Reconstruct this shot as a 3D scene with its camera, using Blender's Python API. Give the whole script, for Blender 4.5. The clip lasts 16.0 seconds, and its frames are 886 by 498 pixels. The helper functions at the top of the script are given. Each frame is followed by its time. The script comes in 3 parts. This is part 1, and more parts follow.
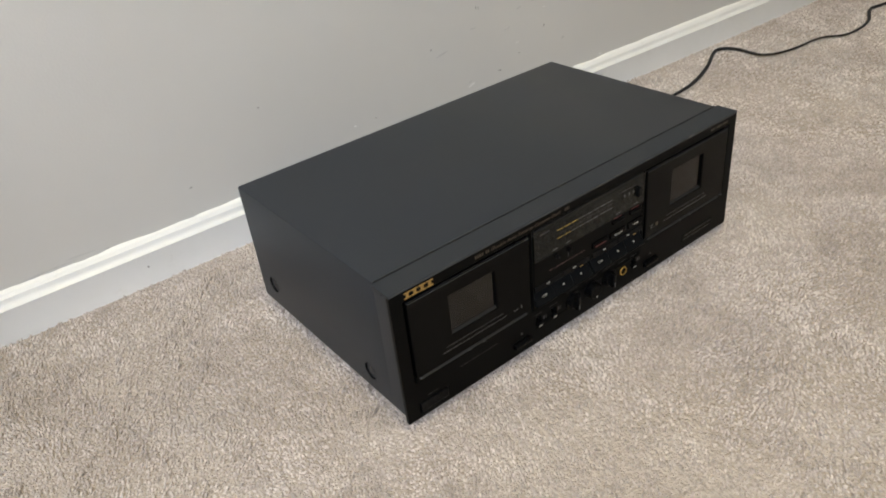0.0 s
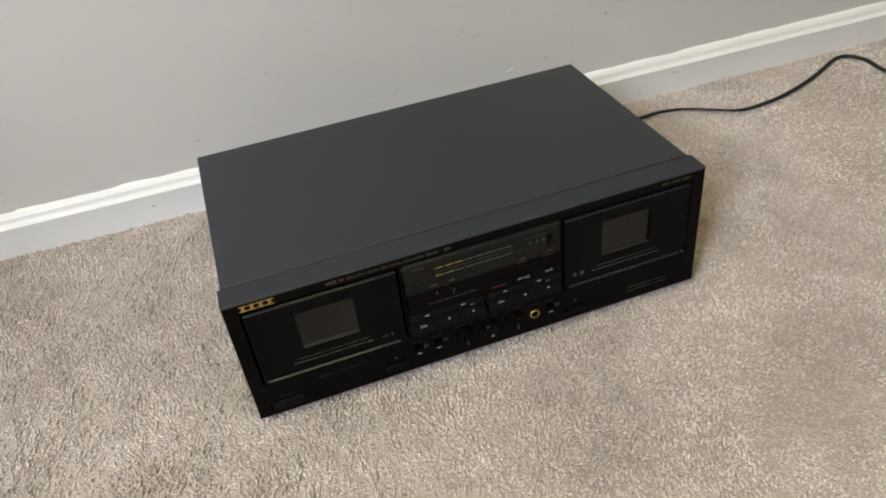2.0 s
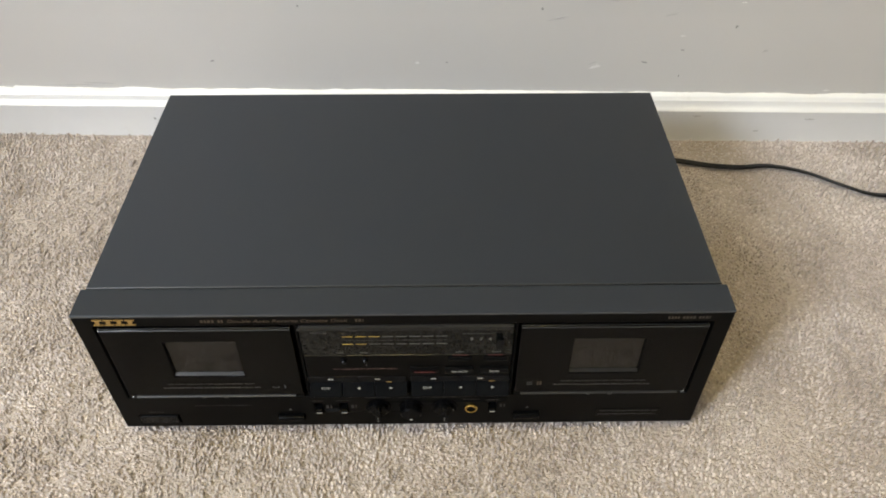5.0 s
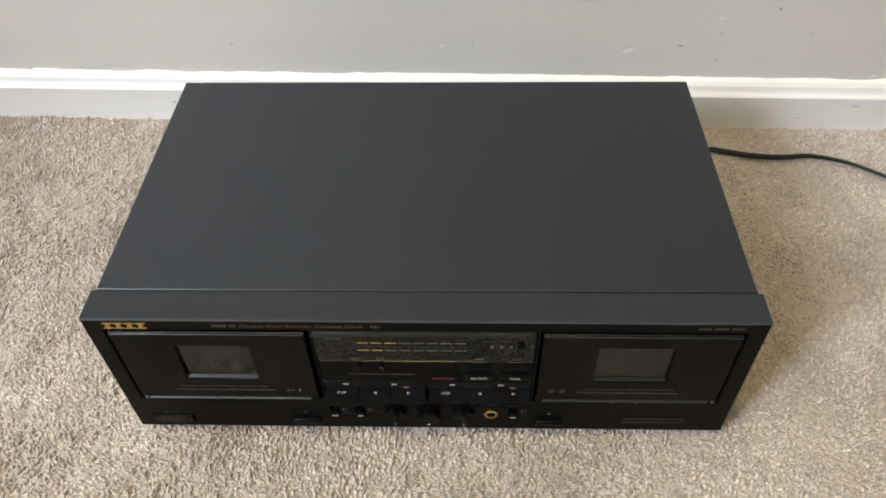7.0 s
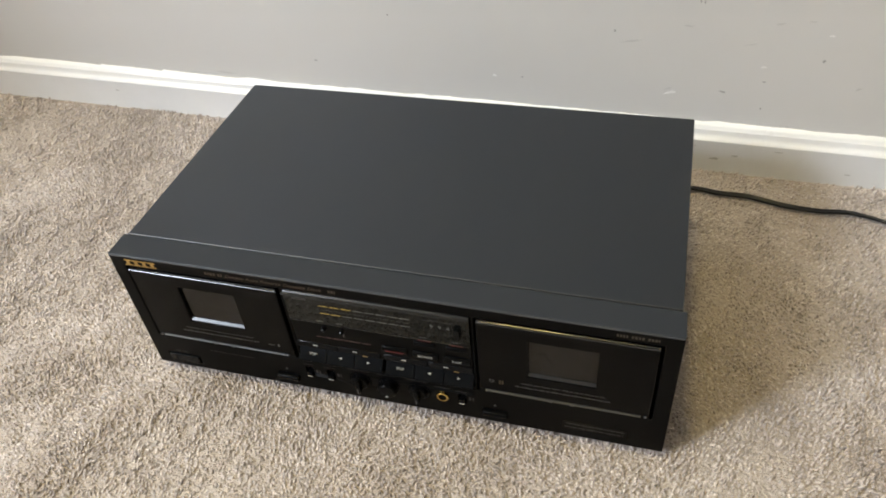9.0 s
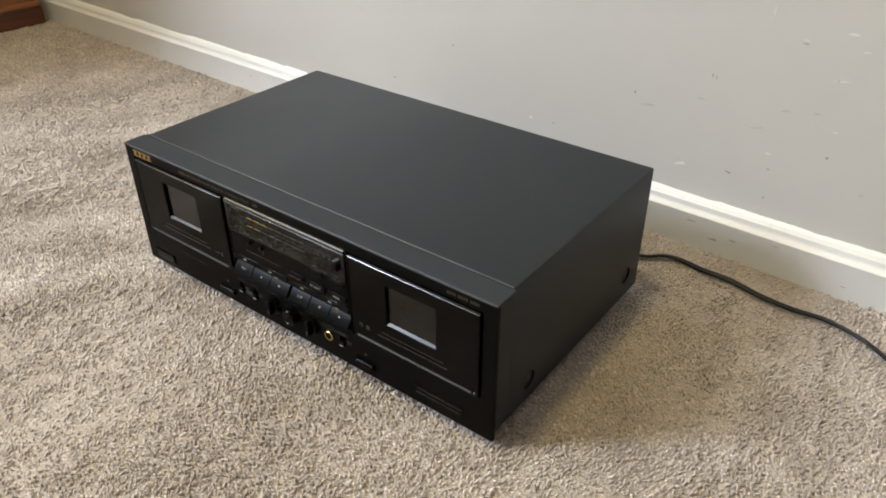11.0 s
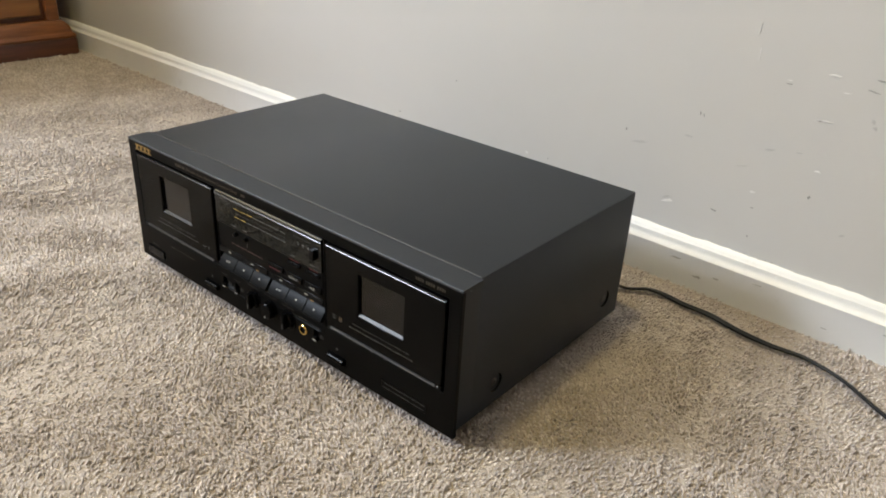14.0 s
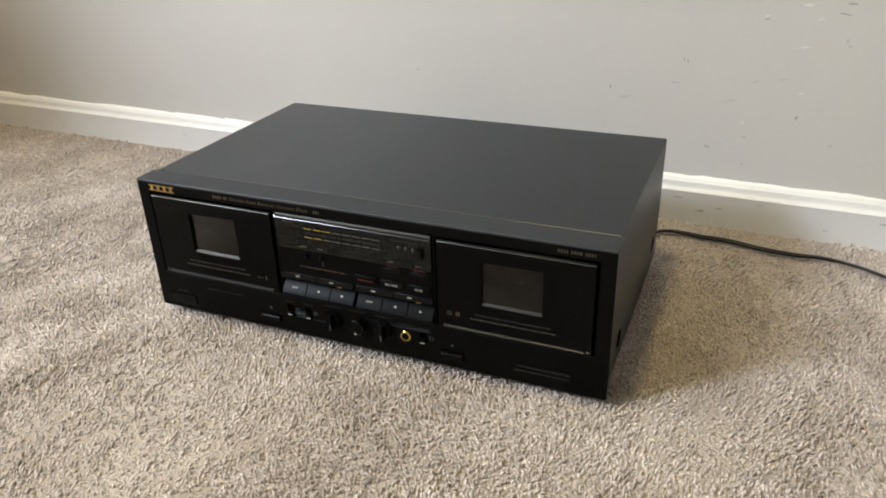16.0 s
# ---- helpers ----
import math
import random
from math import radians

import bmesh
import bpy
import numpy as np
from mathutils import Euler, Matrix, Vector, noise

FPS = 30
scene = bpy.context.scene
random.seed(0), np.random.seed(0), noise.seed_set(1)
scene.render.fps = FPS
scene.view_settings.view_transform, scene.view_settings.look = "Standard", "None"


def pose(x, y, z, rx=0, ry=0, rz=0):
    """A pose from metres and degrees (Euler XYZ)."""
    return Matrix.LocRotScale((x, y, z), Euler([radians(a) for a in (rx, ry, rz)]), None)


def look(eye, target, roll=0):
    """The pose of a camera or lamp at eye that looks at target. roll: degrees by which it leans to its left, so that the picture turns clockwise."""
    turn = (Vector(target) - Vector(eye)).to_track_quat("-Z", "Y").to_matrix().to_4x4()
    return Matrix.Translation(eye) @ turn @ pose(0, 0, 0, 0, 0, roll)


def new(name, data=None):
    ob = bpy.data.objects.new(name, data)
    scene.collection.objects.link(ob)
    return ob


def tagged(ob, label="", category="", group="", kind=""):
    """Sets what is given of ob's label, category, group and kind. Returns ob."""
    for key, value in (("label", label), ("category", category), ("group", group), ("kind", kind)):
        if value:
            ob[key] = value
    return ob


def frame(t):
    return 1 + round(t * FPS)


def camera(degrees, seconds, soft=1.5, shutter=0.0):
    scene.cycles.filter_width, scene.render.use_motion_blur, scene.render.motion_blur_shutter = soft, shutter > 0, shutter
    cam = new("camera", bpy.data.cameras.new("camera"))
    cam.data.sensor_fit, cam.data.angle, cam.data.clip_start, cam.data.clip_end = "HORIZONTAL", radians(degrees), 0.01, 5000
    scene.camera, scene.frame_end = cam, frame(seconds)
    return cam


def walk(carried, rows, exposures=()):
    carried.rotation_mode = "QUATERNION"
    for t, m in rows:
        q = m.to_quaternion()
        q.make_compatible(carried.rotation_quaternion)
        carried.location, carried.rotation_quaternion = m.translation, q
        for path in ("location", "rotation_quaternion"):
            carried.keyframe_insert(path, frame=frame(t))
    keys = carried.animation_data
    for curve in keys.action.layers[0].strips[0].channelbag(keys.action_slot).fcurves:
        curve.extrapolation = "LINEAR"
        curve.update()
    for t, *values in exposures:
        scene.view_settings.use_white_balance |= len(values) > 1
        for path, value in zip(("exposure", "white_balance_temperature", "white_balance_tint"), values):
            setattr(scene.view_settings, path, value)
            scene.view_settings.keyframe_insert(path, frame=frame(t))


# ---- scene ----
cam = camera(60.8, 16.0, soft=1.85)
PATH = [
    (0, (-0.222, -0.392, 0.451), (0.749, 0.987, -0.624), -6.7),
    (0.5, (-0.147, -0.424, 0.466), (0.684, 1.009, -0.654), -7.4),
    (1, (-0.078, -0.453, 0.49), (0.593, 1.027, -0.677), -7.9),
    (1.5, (-0.011, -0.474, 0.496), (0.523, 1.045, -0.691), -7.9),
    (2, (0.056, -0.482, 0.503), (0.465, 1.056, -0.708), -7.3),
    (2.5, (0.097, -0.472, 0.497), (0.419, 1.082, -0.72), -5.8),
    (3, (0.129, -0.456, 0.494), (0.381, 1.097, -0.74), -4.3),
    (3.5, (0.174, -0.433, 0.495), (0.341, 1.111, -0.765), -2.9),
    (4, (0.208, -0.389, 0.504), (0.313, 1.117, -0.808), -1.0),
    (6.5, (0.246, -0.287, 0.505), (0.199, 1.074, -0.96), -1.4),
    (7, (0.244, -0.288, 0.505), (0.188, 1.073, -0.959), -1.5),
    (7.5, (0.244, -0.285, 0.505), (0.163, 1.074, -0.96), -1.9),
    (8, (0.254, -0.291, 0.505), (0.102, 1.081, -0.942), -2.8),
    (8.5, (0.316, -0.32, 0.52), (0.008, 1.068, -0.886), -4.7),
    (9, (0.396, -0.34, 0.509), (-0.093, 1.055, -0.839), -5.9),
    (9.5, (0.481, -0.353, 0.488), (-0.197, 1.029, -0.788), -6.3),
    (12, (0.705, -0.338, 0.408), (-0.421, 0.994, -0.57), 3.9),
    (12.5, (0.719, -0.335, 0.392), (-0.436, 1.01, -0.534), 4.7),
    (13, (0.724, -0.342, 0.387), (-0.436, 1.022, -0.504), 4.8),
    (13.5, (0.721, -0.346, 0.389), (-0.428, 1.025, -0.506), 4.2),
    (14, (0.704, -0.359, 0.388), (-0.414, 1.03, -0.516), 3.3),
    (14.5, (0.673, -0.386, 0.392), (-0.391, 1.037, -0.527), 1.7),
    (15, (0.618, -0.422, 0.386), (-0.358, 1.062, -0.532), 0.0),
    (15.5, (0.556, -0.449, 0.383), (-0.294, 1.112, -0.535), -1.3),
    (16, (0.509, -0.48, 0.374), (-0.201, 1.156, -0.532), -1.8),
]
walk(cam, [(t, look(eye, target, roll)) for t, eye, target, roll in PATH], exposures=[(0.0, -0.30), (2.5, -0.27), (4.2, -0.10), (6.5, 0.02), (9.0, 0.02), (12.0, 0.02), (16.0, 0.02)])

# ---- world and light ----
world = bpy.data.worlds.new("sky_world")
world.use_nodes = True
scene.world = world
wn = world.node_tree
sky = wn.nodes.new("ShaderNodeTexSky")
sky.sky_type = "NISHITA"
sky.sun_disc = False
sky.sun_elevation, sky.sun_rotation = radians(45), radians(0)
wn.nodes["Background"].inputs["Strength"].default_value = 0.08
wn.links.new(sky.outputs["Color"], wn.nodes["Background"].inputs["Color"])

# The room is turned a little against the deck, which stands along x and y.
ROOM = pose(0, 0.402, 0, 0, 0, -1.49)
FLOOR = -0.018        # carpet backing; the pile tops out near -0.009
WIN_X0, WIN_X1, WIN_Z0, WIN_Z1 = -2.18, -1.33, 1.58, 2.48
# Unseen walls: west set near for warm bounce, east far to lessen fill.
SOUTH, WEST, EAST, CEIL = -2.35, -2.32, 6.5, 2.75

window_light = bpy.data.lights.new("window_light", "AREA")
window_light.shape, window_light.size, window_light.size_y = "RECTANGLE", WIN_X1 - WIN_X0 - 0.1, WIN_Z1 - WIN_Z0 - 0.1
window_light.energy, window_light.color = 174.0, (0.772, 0.862, 1.0)
lamp = new("window_light", window_light)
lamp.matrix_world = ROOM @ pose((WIN_X0 + WIN_X1) / 2, SOUTH - 0.02, (WIN_Z0 + WIN_Z1) / 2, 90, 0, 0)

# warm ceiling lamp behind the camera
LAMP_AT = ROOM @ Vector((0.06, -0.78, CEIL - 0.085))
ceiling_bulb = bpy.data.lights.new("ceiling_bulb", "AREA")
ceiling_bulb.shape, ceiling_bulb.size = "DISK", 0.30
ceiling_bulb.energy, ceiling_bulb.color = 17.5, (1.0, 0.79, 0.28)
new("ceiling_bulb", ceiling_bulb).matrix_world = Matrix.Translation(LAMP_AT)


# ---- materials ----
def mat(name, base, rough=0.5, metal=0.0, spec=0.5, coat=0.0):
    m = bpy.data.materials.new(name)
    m.use_nodes = True
    b = m.node_tree.nodes["Principled BSDF"]
    b.inputs["Base Color"].default_value = (*base, 1)
    b.inputs["Roughness"].default_value = rough
    b.inputs["Metallic"].default_value = metal
    b.inputs["Specular IOR Level"].default_value = spec
    b.inputs["Coat Weight"].default_value = coat
    return m


def node(m, kind, **values):
    n = m.node_tree.nodes.new(kind)
    for k, v in values.items():
        n.inputs[k].default_value = v
    return n


def link(m, a, b):
    m.node_tree.links.new(a, b)


def coords(m):
    return node(m, "ShaderNodeTexCoord").outputs["Object"]


def noise_tex(m, scale, detail=3.0, rough=0.55, vec=None):
    n = node(m, "ShaderNodeTexNoise", Scale=scale, Detail=detail, Roughness=rough)
    link(m, vec or coords(m), n.inputs["Vector"])
    return n.outputs["Fac"]


def ramp(m, fac, stops):
    r = node(m, "ShaderNodeValToRGB")
    el = r.color_ramp.elements
    while len(el) < len(stops):
        el.new(0.5)
    for e, (p, c) in zip(el, stops):
        e.position, e.color = p, (*c, 1)
    link(m, fac, r.inputs["Fac"])
    return r.outputs["Color"]


def mix(m, fac, a, b, how="MIX"):
    n = m.node_tree.nodes.new("ShaderNodeMix")
    n.data_type, n.blend_type = "RGBA", how
    for sock, v in ((n.inputs["Factor"], fac), (n.inputs["A"], a), (n.inputs["B"], b)):
        if isinstance(v, (int, float)):
            sock.default_value = v
        elif isinstance(v, tuple):
            sock.default_value = (*v, 1)
        else:
            link(m, v, sock)
    return n.outputs["Result"]


def scaled(m, fac, lo, hi):
    n = node(m, "ShaderNodeMapRange")
    n.inputs["To Min"].default_value, n.inputs["To Max"].default_value = lo, hi
    link(m, fac, n.inputs["Value"])
    return n.outputs["Result"]


def bsdf(m):
    return m.node_tree.nodes["Principled BSDF"]


def bump(m, fac, strength, distance):
    n = node(m, "ShaderNodeBump", Strength=strength, Distance=distance)
    link(m, fac, n.inputs["Height"])
    link(m, n.outputs["Normal"], bsdf(m).inputs["Normal"])


# wall paint: pale greige, roller stipple
M_WALL = mat("wall_paint", (0.60, 0.585, 0.555), 0.55, spec=0.35)
v = coords(M_WALL)
link(M_WALL, ramp(M_WALL, noise_tex(M_WALL, 3.0, 4), [(0.3, (0.512, 0.499, 0.478)), (0.7, (0.540, 0.528, 0.508))]), bsdf(M_WALL).inputs["Base Color"])
bump(M_WALL, noise_tex(M_WALL, 350.0, 2), 0.25, 0.0006)

M_CEIL = mat("ceiling_paint", (0.80, 0.77, 0.71), 0.8)
bump(M_CEIL, noise_tex(M_CEIL, 120.0, 2), 0.3, 0.001)

# unseen walls behind the camera, tinted warm beige to bounce warm fill
M_WARM = mat("warm_fill_paint", (0.62, 0.53, 0.40), 0.6, spec=0.3)
link(M_WARM, ramp(M_WARM, noise_tex(M_WARM, 3.0, 4), [(0.3, (0.55, 0.51, 0.44)), (0.7, (0.59, 0.55, 0.48))]), bsdf(M_WARM).inputs["Base Color"])
bump(M_WARM, noise_tex(M_WARM, 350.0, 2), 0.25, 0.0006)

# unseen west wall, yellow only to bounce warm light into the left corner
M_BOUNCE = mat("yellow_bounce_paint", (0.64, 0.51, 0.30), 0.6, spec=0.3)
link(M_BOUNCE, ramp(M_BOUNCE, noise_tex(M_BOUNCE, 3.0, 4), [(0.3, (0.61, 0.49, 0.29)), (0.7, (0.65, 0.53, 0.32))]), bsdf(M_BOUNCE).inputs["Base Color"])
bump(M_BOUNCE, noise_tex(M_BOUNCE, 350.0, 2), 0.25, 0.0006)

# trim: white semi-gloss with faint dirt
M_TRIM = mat("trim_paint", (0.80, 0.80, 0.79), 0.33)
dirt = noise_tex(M_TRIM, 14.0, 6, 0.7)
link(M_TRIM, ramp(M_TRIM, dirt, [(0.26, (0.64, 0.63, 0.60)), (0.40, (0.745, 0.745, 0.735)), (0.8, (0.78, 0.78, 0.775))]), bsdf(M_TRIM).inputs["Base Color"])
bump(M_TRIM, noise_tex(M_TRIM, 60.0, 3), 0.15, 0.0008)

M_CAULK = mat("caulk_white", (0.82, 0.82, 0.80), 0.5)
bump(M_CAULK, noise_tex(M_CAULK, 200.0, 3), 0.4, 0.001)
M_SCUFF = mat("scuff_grey", (0.29, 0.285, 0.27), 0.8)
M_SCUFF2 = mat("scuff_pale", (0.455, 0.445, 0.43), 0.8)
M_CHIP = mat("chip_white", (0.66, 0.65, 0.63), 0.7)

# carpet: beige twisted pile
M_PILE = mat("carpet_pile", (0.5, 0.42, 0.33), 0.75, spec=0.25)
geo = node(M_PILE, "ShaderNodeNewGeometry")
tone = ramp(M_PILE, geo.outputs["Random Per Island"], [(0.0, (0.452, 0.396, 0.358)), (0.5, (0.586, 0.518, 0.477)), (1.0, (0.770, 0.692, 0.648))])
# shading of the brushed nap, painted into the pile colour as darker patches
patch = ramp(M_PILE, noise_tex(M_PILE, 7.5, 5, 0.62), [(0.40, (0.75, 0.73, 0.71)), (0.60, (1.0, 1.0, 1.0))])
clump = ramp(M_PILE, noise_tex(M_PILE, 34.0, 4, 0.65), [(0.36, (0.80, 0.785, 0.77)), (0.60, (1.0, 1.0, 1.0))])
link(M_PILE, mix(M_PILE, 1.0, mix(M_PILE, 1.0, tone, patch, "MULTIPLY"), clump, "MULTIPLY"), bsdf(M_PILE).inputs["Base Color"])
bsdf(M_PILE).inputs["Sheen Weight"].default_value = 0.5
bsdf(M_PILE).inputs["Sheen Roughness"].default_value = 0.5
bump(M_PILE, noise_tex(M_PILE, 1400.0, 2), 0.3, 0.0004)

M_BACK = mat("carpet_backing", (0.42, 0.36, 0.29), 0.95, spec=0.1)
# the same nap shading painted into the backing
back_patch = ramp(M_BACK, noise_tex(M_BACK, 8.5, 4), [(0.42, (0.86, 0.845, 0.83)), (0.56, (1.0, 1.0, 1.0))])
link(M_BACK, mix(M_BACK, 1.0, ramp(M_BACK, noise_tex(M_BACK, 260.0, 3), [(0.3, (0.46, 0.40, 0.345)), (0.7, (0.56, 0.495, 0.44))]), back_patch, "MULTIPLY"), bsdf(M_BACK).inputs["Base Color"])
bump(M_BACK, noise_tex(M_BACK, 300.0, 2), 1.0, 0.004)

# deck
M_COVER = mat("cover_paint", (0.0240, 0.0278, 0.0340), 0.36, spec=0.19)
bump(M_COVER, noise_tex(M_COVER, 2600.0, 2), 0.25, 0.0002)
link(M_COVER, scaled(M_COVER, noise_tex(M_COVER, 9.0, 4), 0.31, 0.41), bsdf(M_COVER).inputs["Roughness"])
M_FRONT = mat("front_plastic", (0.002, 0.002, 0.0019), 0.42, spec=0.08)
bump(M_FRONT, noise_tex(M_FRONT, 3000.0, 2), 0.15, 0.0001)
link(M_FRONT, scaled(M_FRONT, noise_tex(M_FRONT, 12.0, 4), 0.38, 0.50), bsdf(M_FRONT).inputs["Roughness"])
M_TRIMTOP = mat("top_trim", (0.0225, 0.0260, 0.0315), 0.42, spec=0.20)
bump(M_TRIMTOP, noise_tex(M_TRIMTOP, 2600.0, 2), 0.2, 0.0002)
M_DOOR = mat("door_gloss", (0.0018, 0.0018, 0.0018), 0.22, spec=0.105)
link(M_DOOR, scaled(M_DOOR, noise_tex(M_DOOR, 15.0, 4), 0.16, 0.26), bsdf(M_DOOR).inputs["Roughness"])
M_BUTTON = mat("button_black", (0.004, 0.0042, 0.0046), 0.15, spec=0.15)
bump(M_BUTTON, noise_tex(M_BUTTON, 2000.0, 2), 0.03, 0.0001)
M_KEY = mat("key_black", (0.005, 0.0054, 0.006), 0.28, spec=0.034)
bump(M_KEY, noise_tex(M_KEY, 2000.0, 2), 0.03, 0.0001)
M_KNOB = mat("knob_black", (0.003, 0.0031, 0.0034), 0.24, spec=0.07)
bump(M_KNOB, noise_tex(M_KNOB, 2000.0, 2), 0.03, 0.0001)
M_DARK = mat("cavity_black", (0.002, 0.002, 0.002), 0.7, spec=0.05)
M_LENS = mat("display_lens", (0.005, 0.0056, 0.005), 0.07, spec=0.28)
link(M_LENS, scaled(M_LENS, noise_tex(M_LENS, 30.0, 4), 0.012, 0.03), bsdf(M_LENS).inputs["Roughness"])
M_SMOKED = mat("smoked_glass", (0.05, 0.045, 0.043), 0.06, spec=0.19)
link(M_SMOKED, scaled(M_SMOKED, noise_tex(M_SMOKED, 90.0, 5), 0.02, 0.11), bsdf(M_SMOKED).inputs["Roughness"])
bump(M_SMOKED, noise_tex(M_SMOKED, 60.0, 2), 0.08, 0.0006)
bsdf(M_SMOKED).inputs["Transmission Weight"].default_value = 0.92
# lighter and shinier than the parts they edge: edge highlights put into the material
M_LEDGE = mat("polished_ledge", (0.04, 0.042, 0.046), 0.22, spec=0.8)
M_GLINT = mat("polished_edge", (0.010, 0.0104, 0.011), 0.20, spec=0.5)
M_SILL = mat("window_bevel", (0.012, 0.0125, 0.0135), 0.30, spec=0.34)
M_SATIN = mat("satin_ledge", (0.016, 0.0168, 0.018), 0.34, spec=0.55)
M_DUSKGOLD = mat("dusky_gold_print", (0.042, 0.032, 0.021), 0.5)
M_DUSKRED = mat("dusky_red_print", (0.10, 0.055, 0.048), 0.5)
M_GOLD = mat("gold_print", (0.38, 0.235, 0.07), 0.35, metal=0.4)
M_DIMGOLD = mat("dim_gold_print", (0.066, 0.046, 0.028), 0.5)
M_BRASS = mat("jack_brass", (0.72, 0.50, 0.16), 0.18, metal=1.0)
M_PRINT = mat("white_print", (0.42, 0.41, 0.37), 0.5)
M_GREYP = mat("grey_print", (0.11, 0.11, 0.105), 0.5)
M_FINEP = mat("fine_grey_print", (0.062, 0.058, 0.055), 0.5)
M_FAINT = mat("faint_print", (0.028, 0.026, 0.025), 0.5)
M_RED = mat("red_print", (0.09, 0.012, 0.012), 0.5)
M_AMBER = mat("amber_print", (0.47, 0.32, 0.06), 0.45)
M_STEEL = mat("spindle_steel", (0.6, 0.6, 0.6), 0.25, metal=1.0)
M_SCREW = mat("screw_black", (0.11, 0.11, 0.115), 0.35, metal=1.0)
M_RUBBER = mat("rubber_foot", (0.02, 0.02, 0.02), 0.8)
M_CORD = mat("cord_vinyl", (0.006, 0.006, 0.0065), 0.40, spec=0.3)

# cherry-stained wood
def wood(name, dark, light):
    m = mat(name, light, 0.35, coat=0.3)
    mp = node(m, "ShaderNodeMapping")
    mp.inputs["Scale"].default_value = (10, 1.2, 14)
    link(m, coords(m), mp.inputs["Vector"])
    f = noise_tex(m, 5.0, 6, 0.65, mp.outputs["Vector"])
    link(m, ramp(m, f, [(0.3, dark), (0.7, light)]), bsdf(m).inputs["Base Color"])
    bump(m, f, 0.15, 0.0006)
    return m


M_WOOD = wood("cherry_wood", (0.10, 0.030, 0.010), (0.30, 0.105, 0.030))
M_WOOD2 = wood("golden_cherry", (0.17, 0.062, 0.016), (0.33, 0.14, 0.038))
M_WOODD = wood("dark_cherry", (0.045, 0.012, 0.006), (0.13, 0.035, 0.014))
M_GLASS = mat("window_glass", (1, 1, 1), 0.0)
bsdf(M_GLASS).inputs["Transmission Weight"].default_value = 1.0


# ---- mesh helpers ----
def box(bm, x0, x1, y0, y1, z0, z1, bevel=0.0, segments=2):
    made = bmesh.ops.create_cube(bm, size=1.0, matrix=Matrix.Translation(((x0 + x1) / 2, (y0 + y1) / 2, (z0 + z1) / 2)) @ Matrix.Diagonal((x1 - x0, y1 - y0, z1 - z0, 1)))
    if bevel:
        edges = list({e for vert in made["verts"] for e in vert.link_edges})
        bmesh.ops.bevel(bm, geom=edges, offset=bevel, segments=segments, affect="EDGES", profile=0.5)
    return bm


def boxm(*a, **k):
    return box(bmesh.new(), *a, **k)


def lathe(profile, segments=40, axis="y"):
    """A turned solid: rows of (along, radius)."""
    bm = bmesh.new()
    rings = []
    for along, r in profile:
        ring = []
        for i in range(segments):
            a = 2 * math.pi * i / segments
            p = (r * math.cos(a), along, r * math.sin(a)) if axis == "y" else (along, r * math.cos(a), r * math.sin(a)) if axis == "x" else (r * math.cos(a), r * math.sin(a), along)
            ring.append(bm.verts.new(p))
        rings.append(ring)
    for a, b in zip(rings, rings[1:]):
        for i in range(segments):
            j = (i + 1) % segments
            bm.faces.new((a[i], a[j], b[j], b[i]))
    bm.faces.new(rings[0])
    bm.faces.new(rings[-1])
    return bm


def prism(profile, x0, x1):
    """A (y, z) outline drawn out along x."""
    bm = bmesh.new()
    a = [bm.verts.new((x0, y, z)) for y, z in profile]
    b = [bm.verts.new((x1, y, z)) for y, z in profile]
    n = len(profile)
    for i in range(n):
        bm.faces.new((a[i], a[(i + 1) % n], b[(i + 1) % n], b[i]))
    bm.faces.new(a)
    bm.faces.new(b)
    return bm


def plate(x0, x1, z0, z1, y0, y1, holes):
    """An upright plate with its face at y0 and back at y1, and rectangular holes right through."""
    xs = sorted({x0, x1, *(h[0] for h in holes), *(h[1] for h in holes)})
    zs = sorted({z0, z1, *(h[2] for h in holes), *(h[3] for h in holes)})
    bm = bmesh.new()
    grid = {}

    def vert(i, j, back):
        if (i, j, back) not in grid:
            grid[i, j, back] = bm.verts.new((xs[i], y1 if back else y0, zs[j]))
        return grid[i, j, back]

    def solid(i, j):
        if not (0 <= i < len(xs) - 1 and 0 <= j < len(zs) - 1):
            return False
        cx, cz = (xs[i] + xs[i + 1]) / 2, (zs[j] + zs[j + 1]) / 2
        return not any(h[0] < cx < h[1] and h[2] < cz < h[3] for h in holes)

    for i in range(len(xs) - 1):
        for j in range(len(zs) - 1):
            if not solid(i, j):
                continue
            c = [(i, j), (i + 1, j), (i + 1, j + 1), (i, j + 1)]
            for back in (0, 1):
                bm.faces.new([vert(*p, back) for p in (c if not back else c[::-1])])
            for (p, q), (di, dj) in zip(((c[0], c[1]), (c[1], c[2]), (c[2], c[3]), (c[3], c[0])), ((0, -1), (1, 0), (0, 1), (-1, 0))):
                if not solid(i + di, j + dj):
                    bm.faces.new((vert(*q, 0), vert(*p, 0), vert(*p, 1), vert(*q, 1)))
    return bm


def mesh_of(name, bm, material, smooth=False):
    bmesh.ops.recalc_face_normals(bm, faces=bm.faces)
    me = bpy.data.meshes.new(name)
    bm.to_mesh(me)
    bm.free()
    me.materials.append(material)
    if smooth:
        me.shade_smooth()
        me.set_sharp_from_angle(angle=radians(35))
    return me


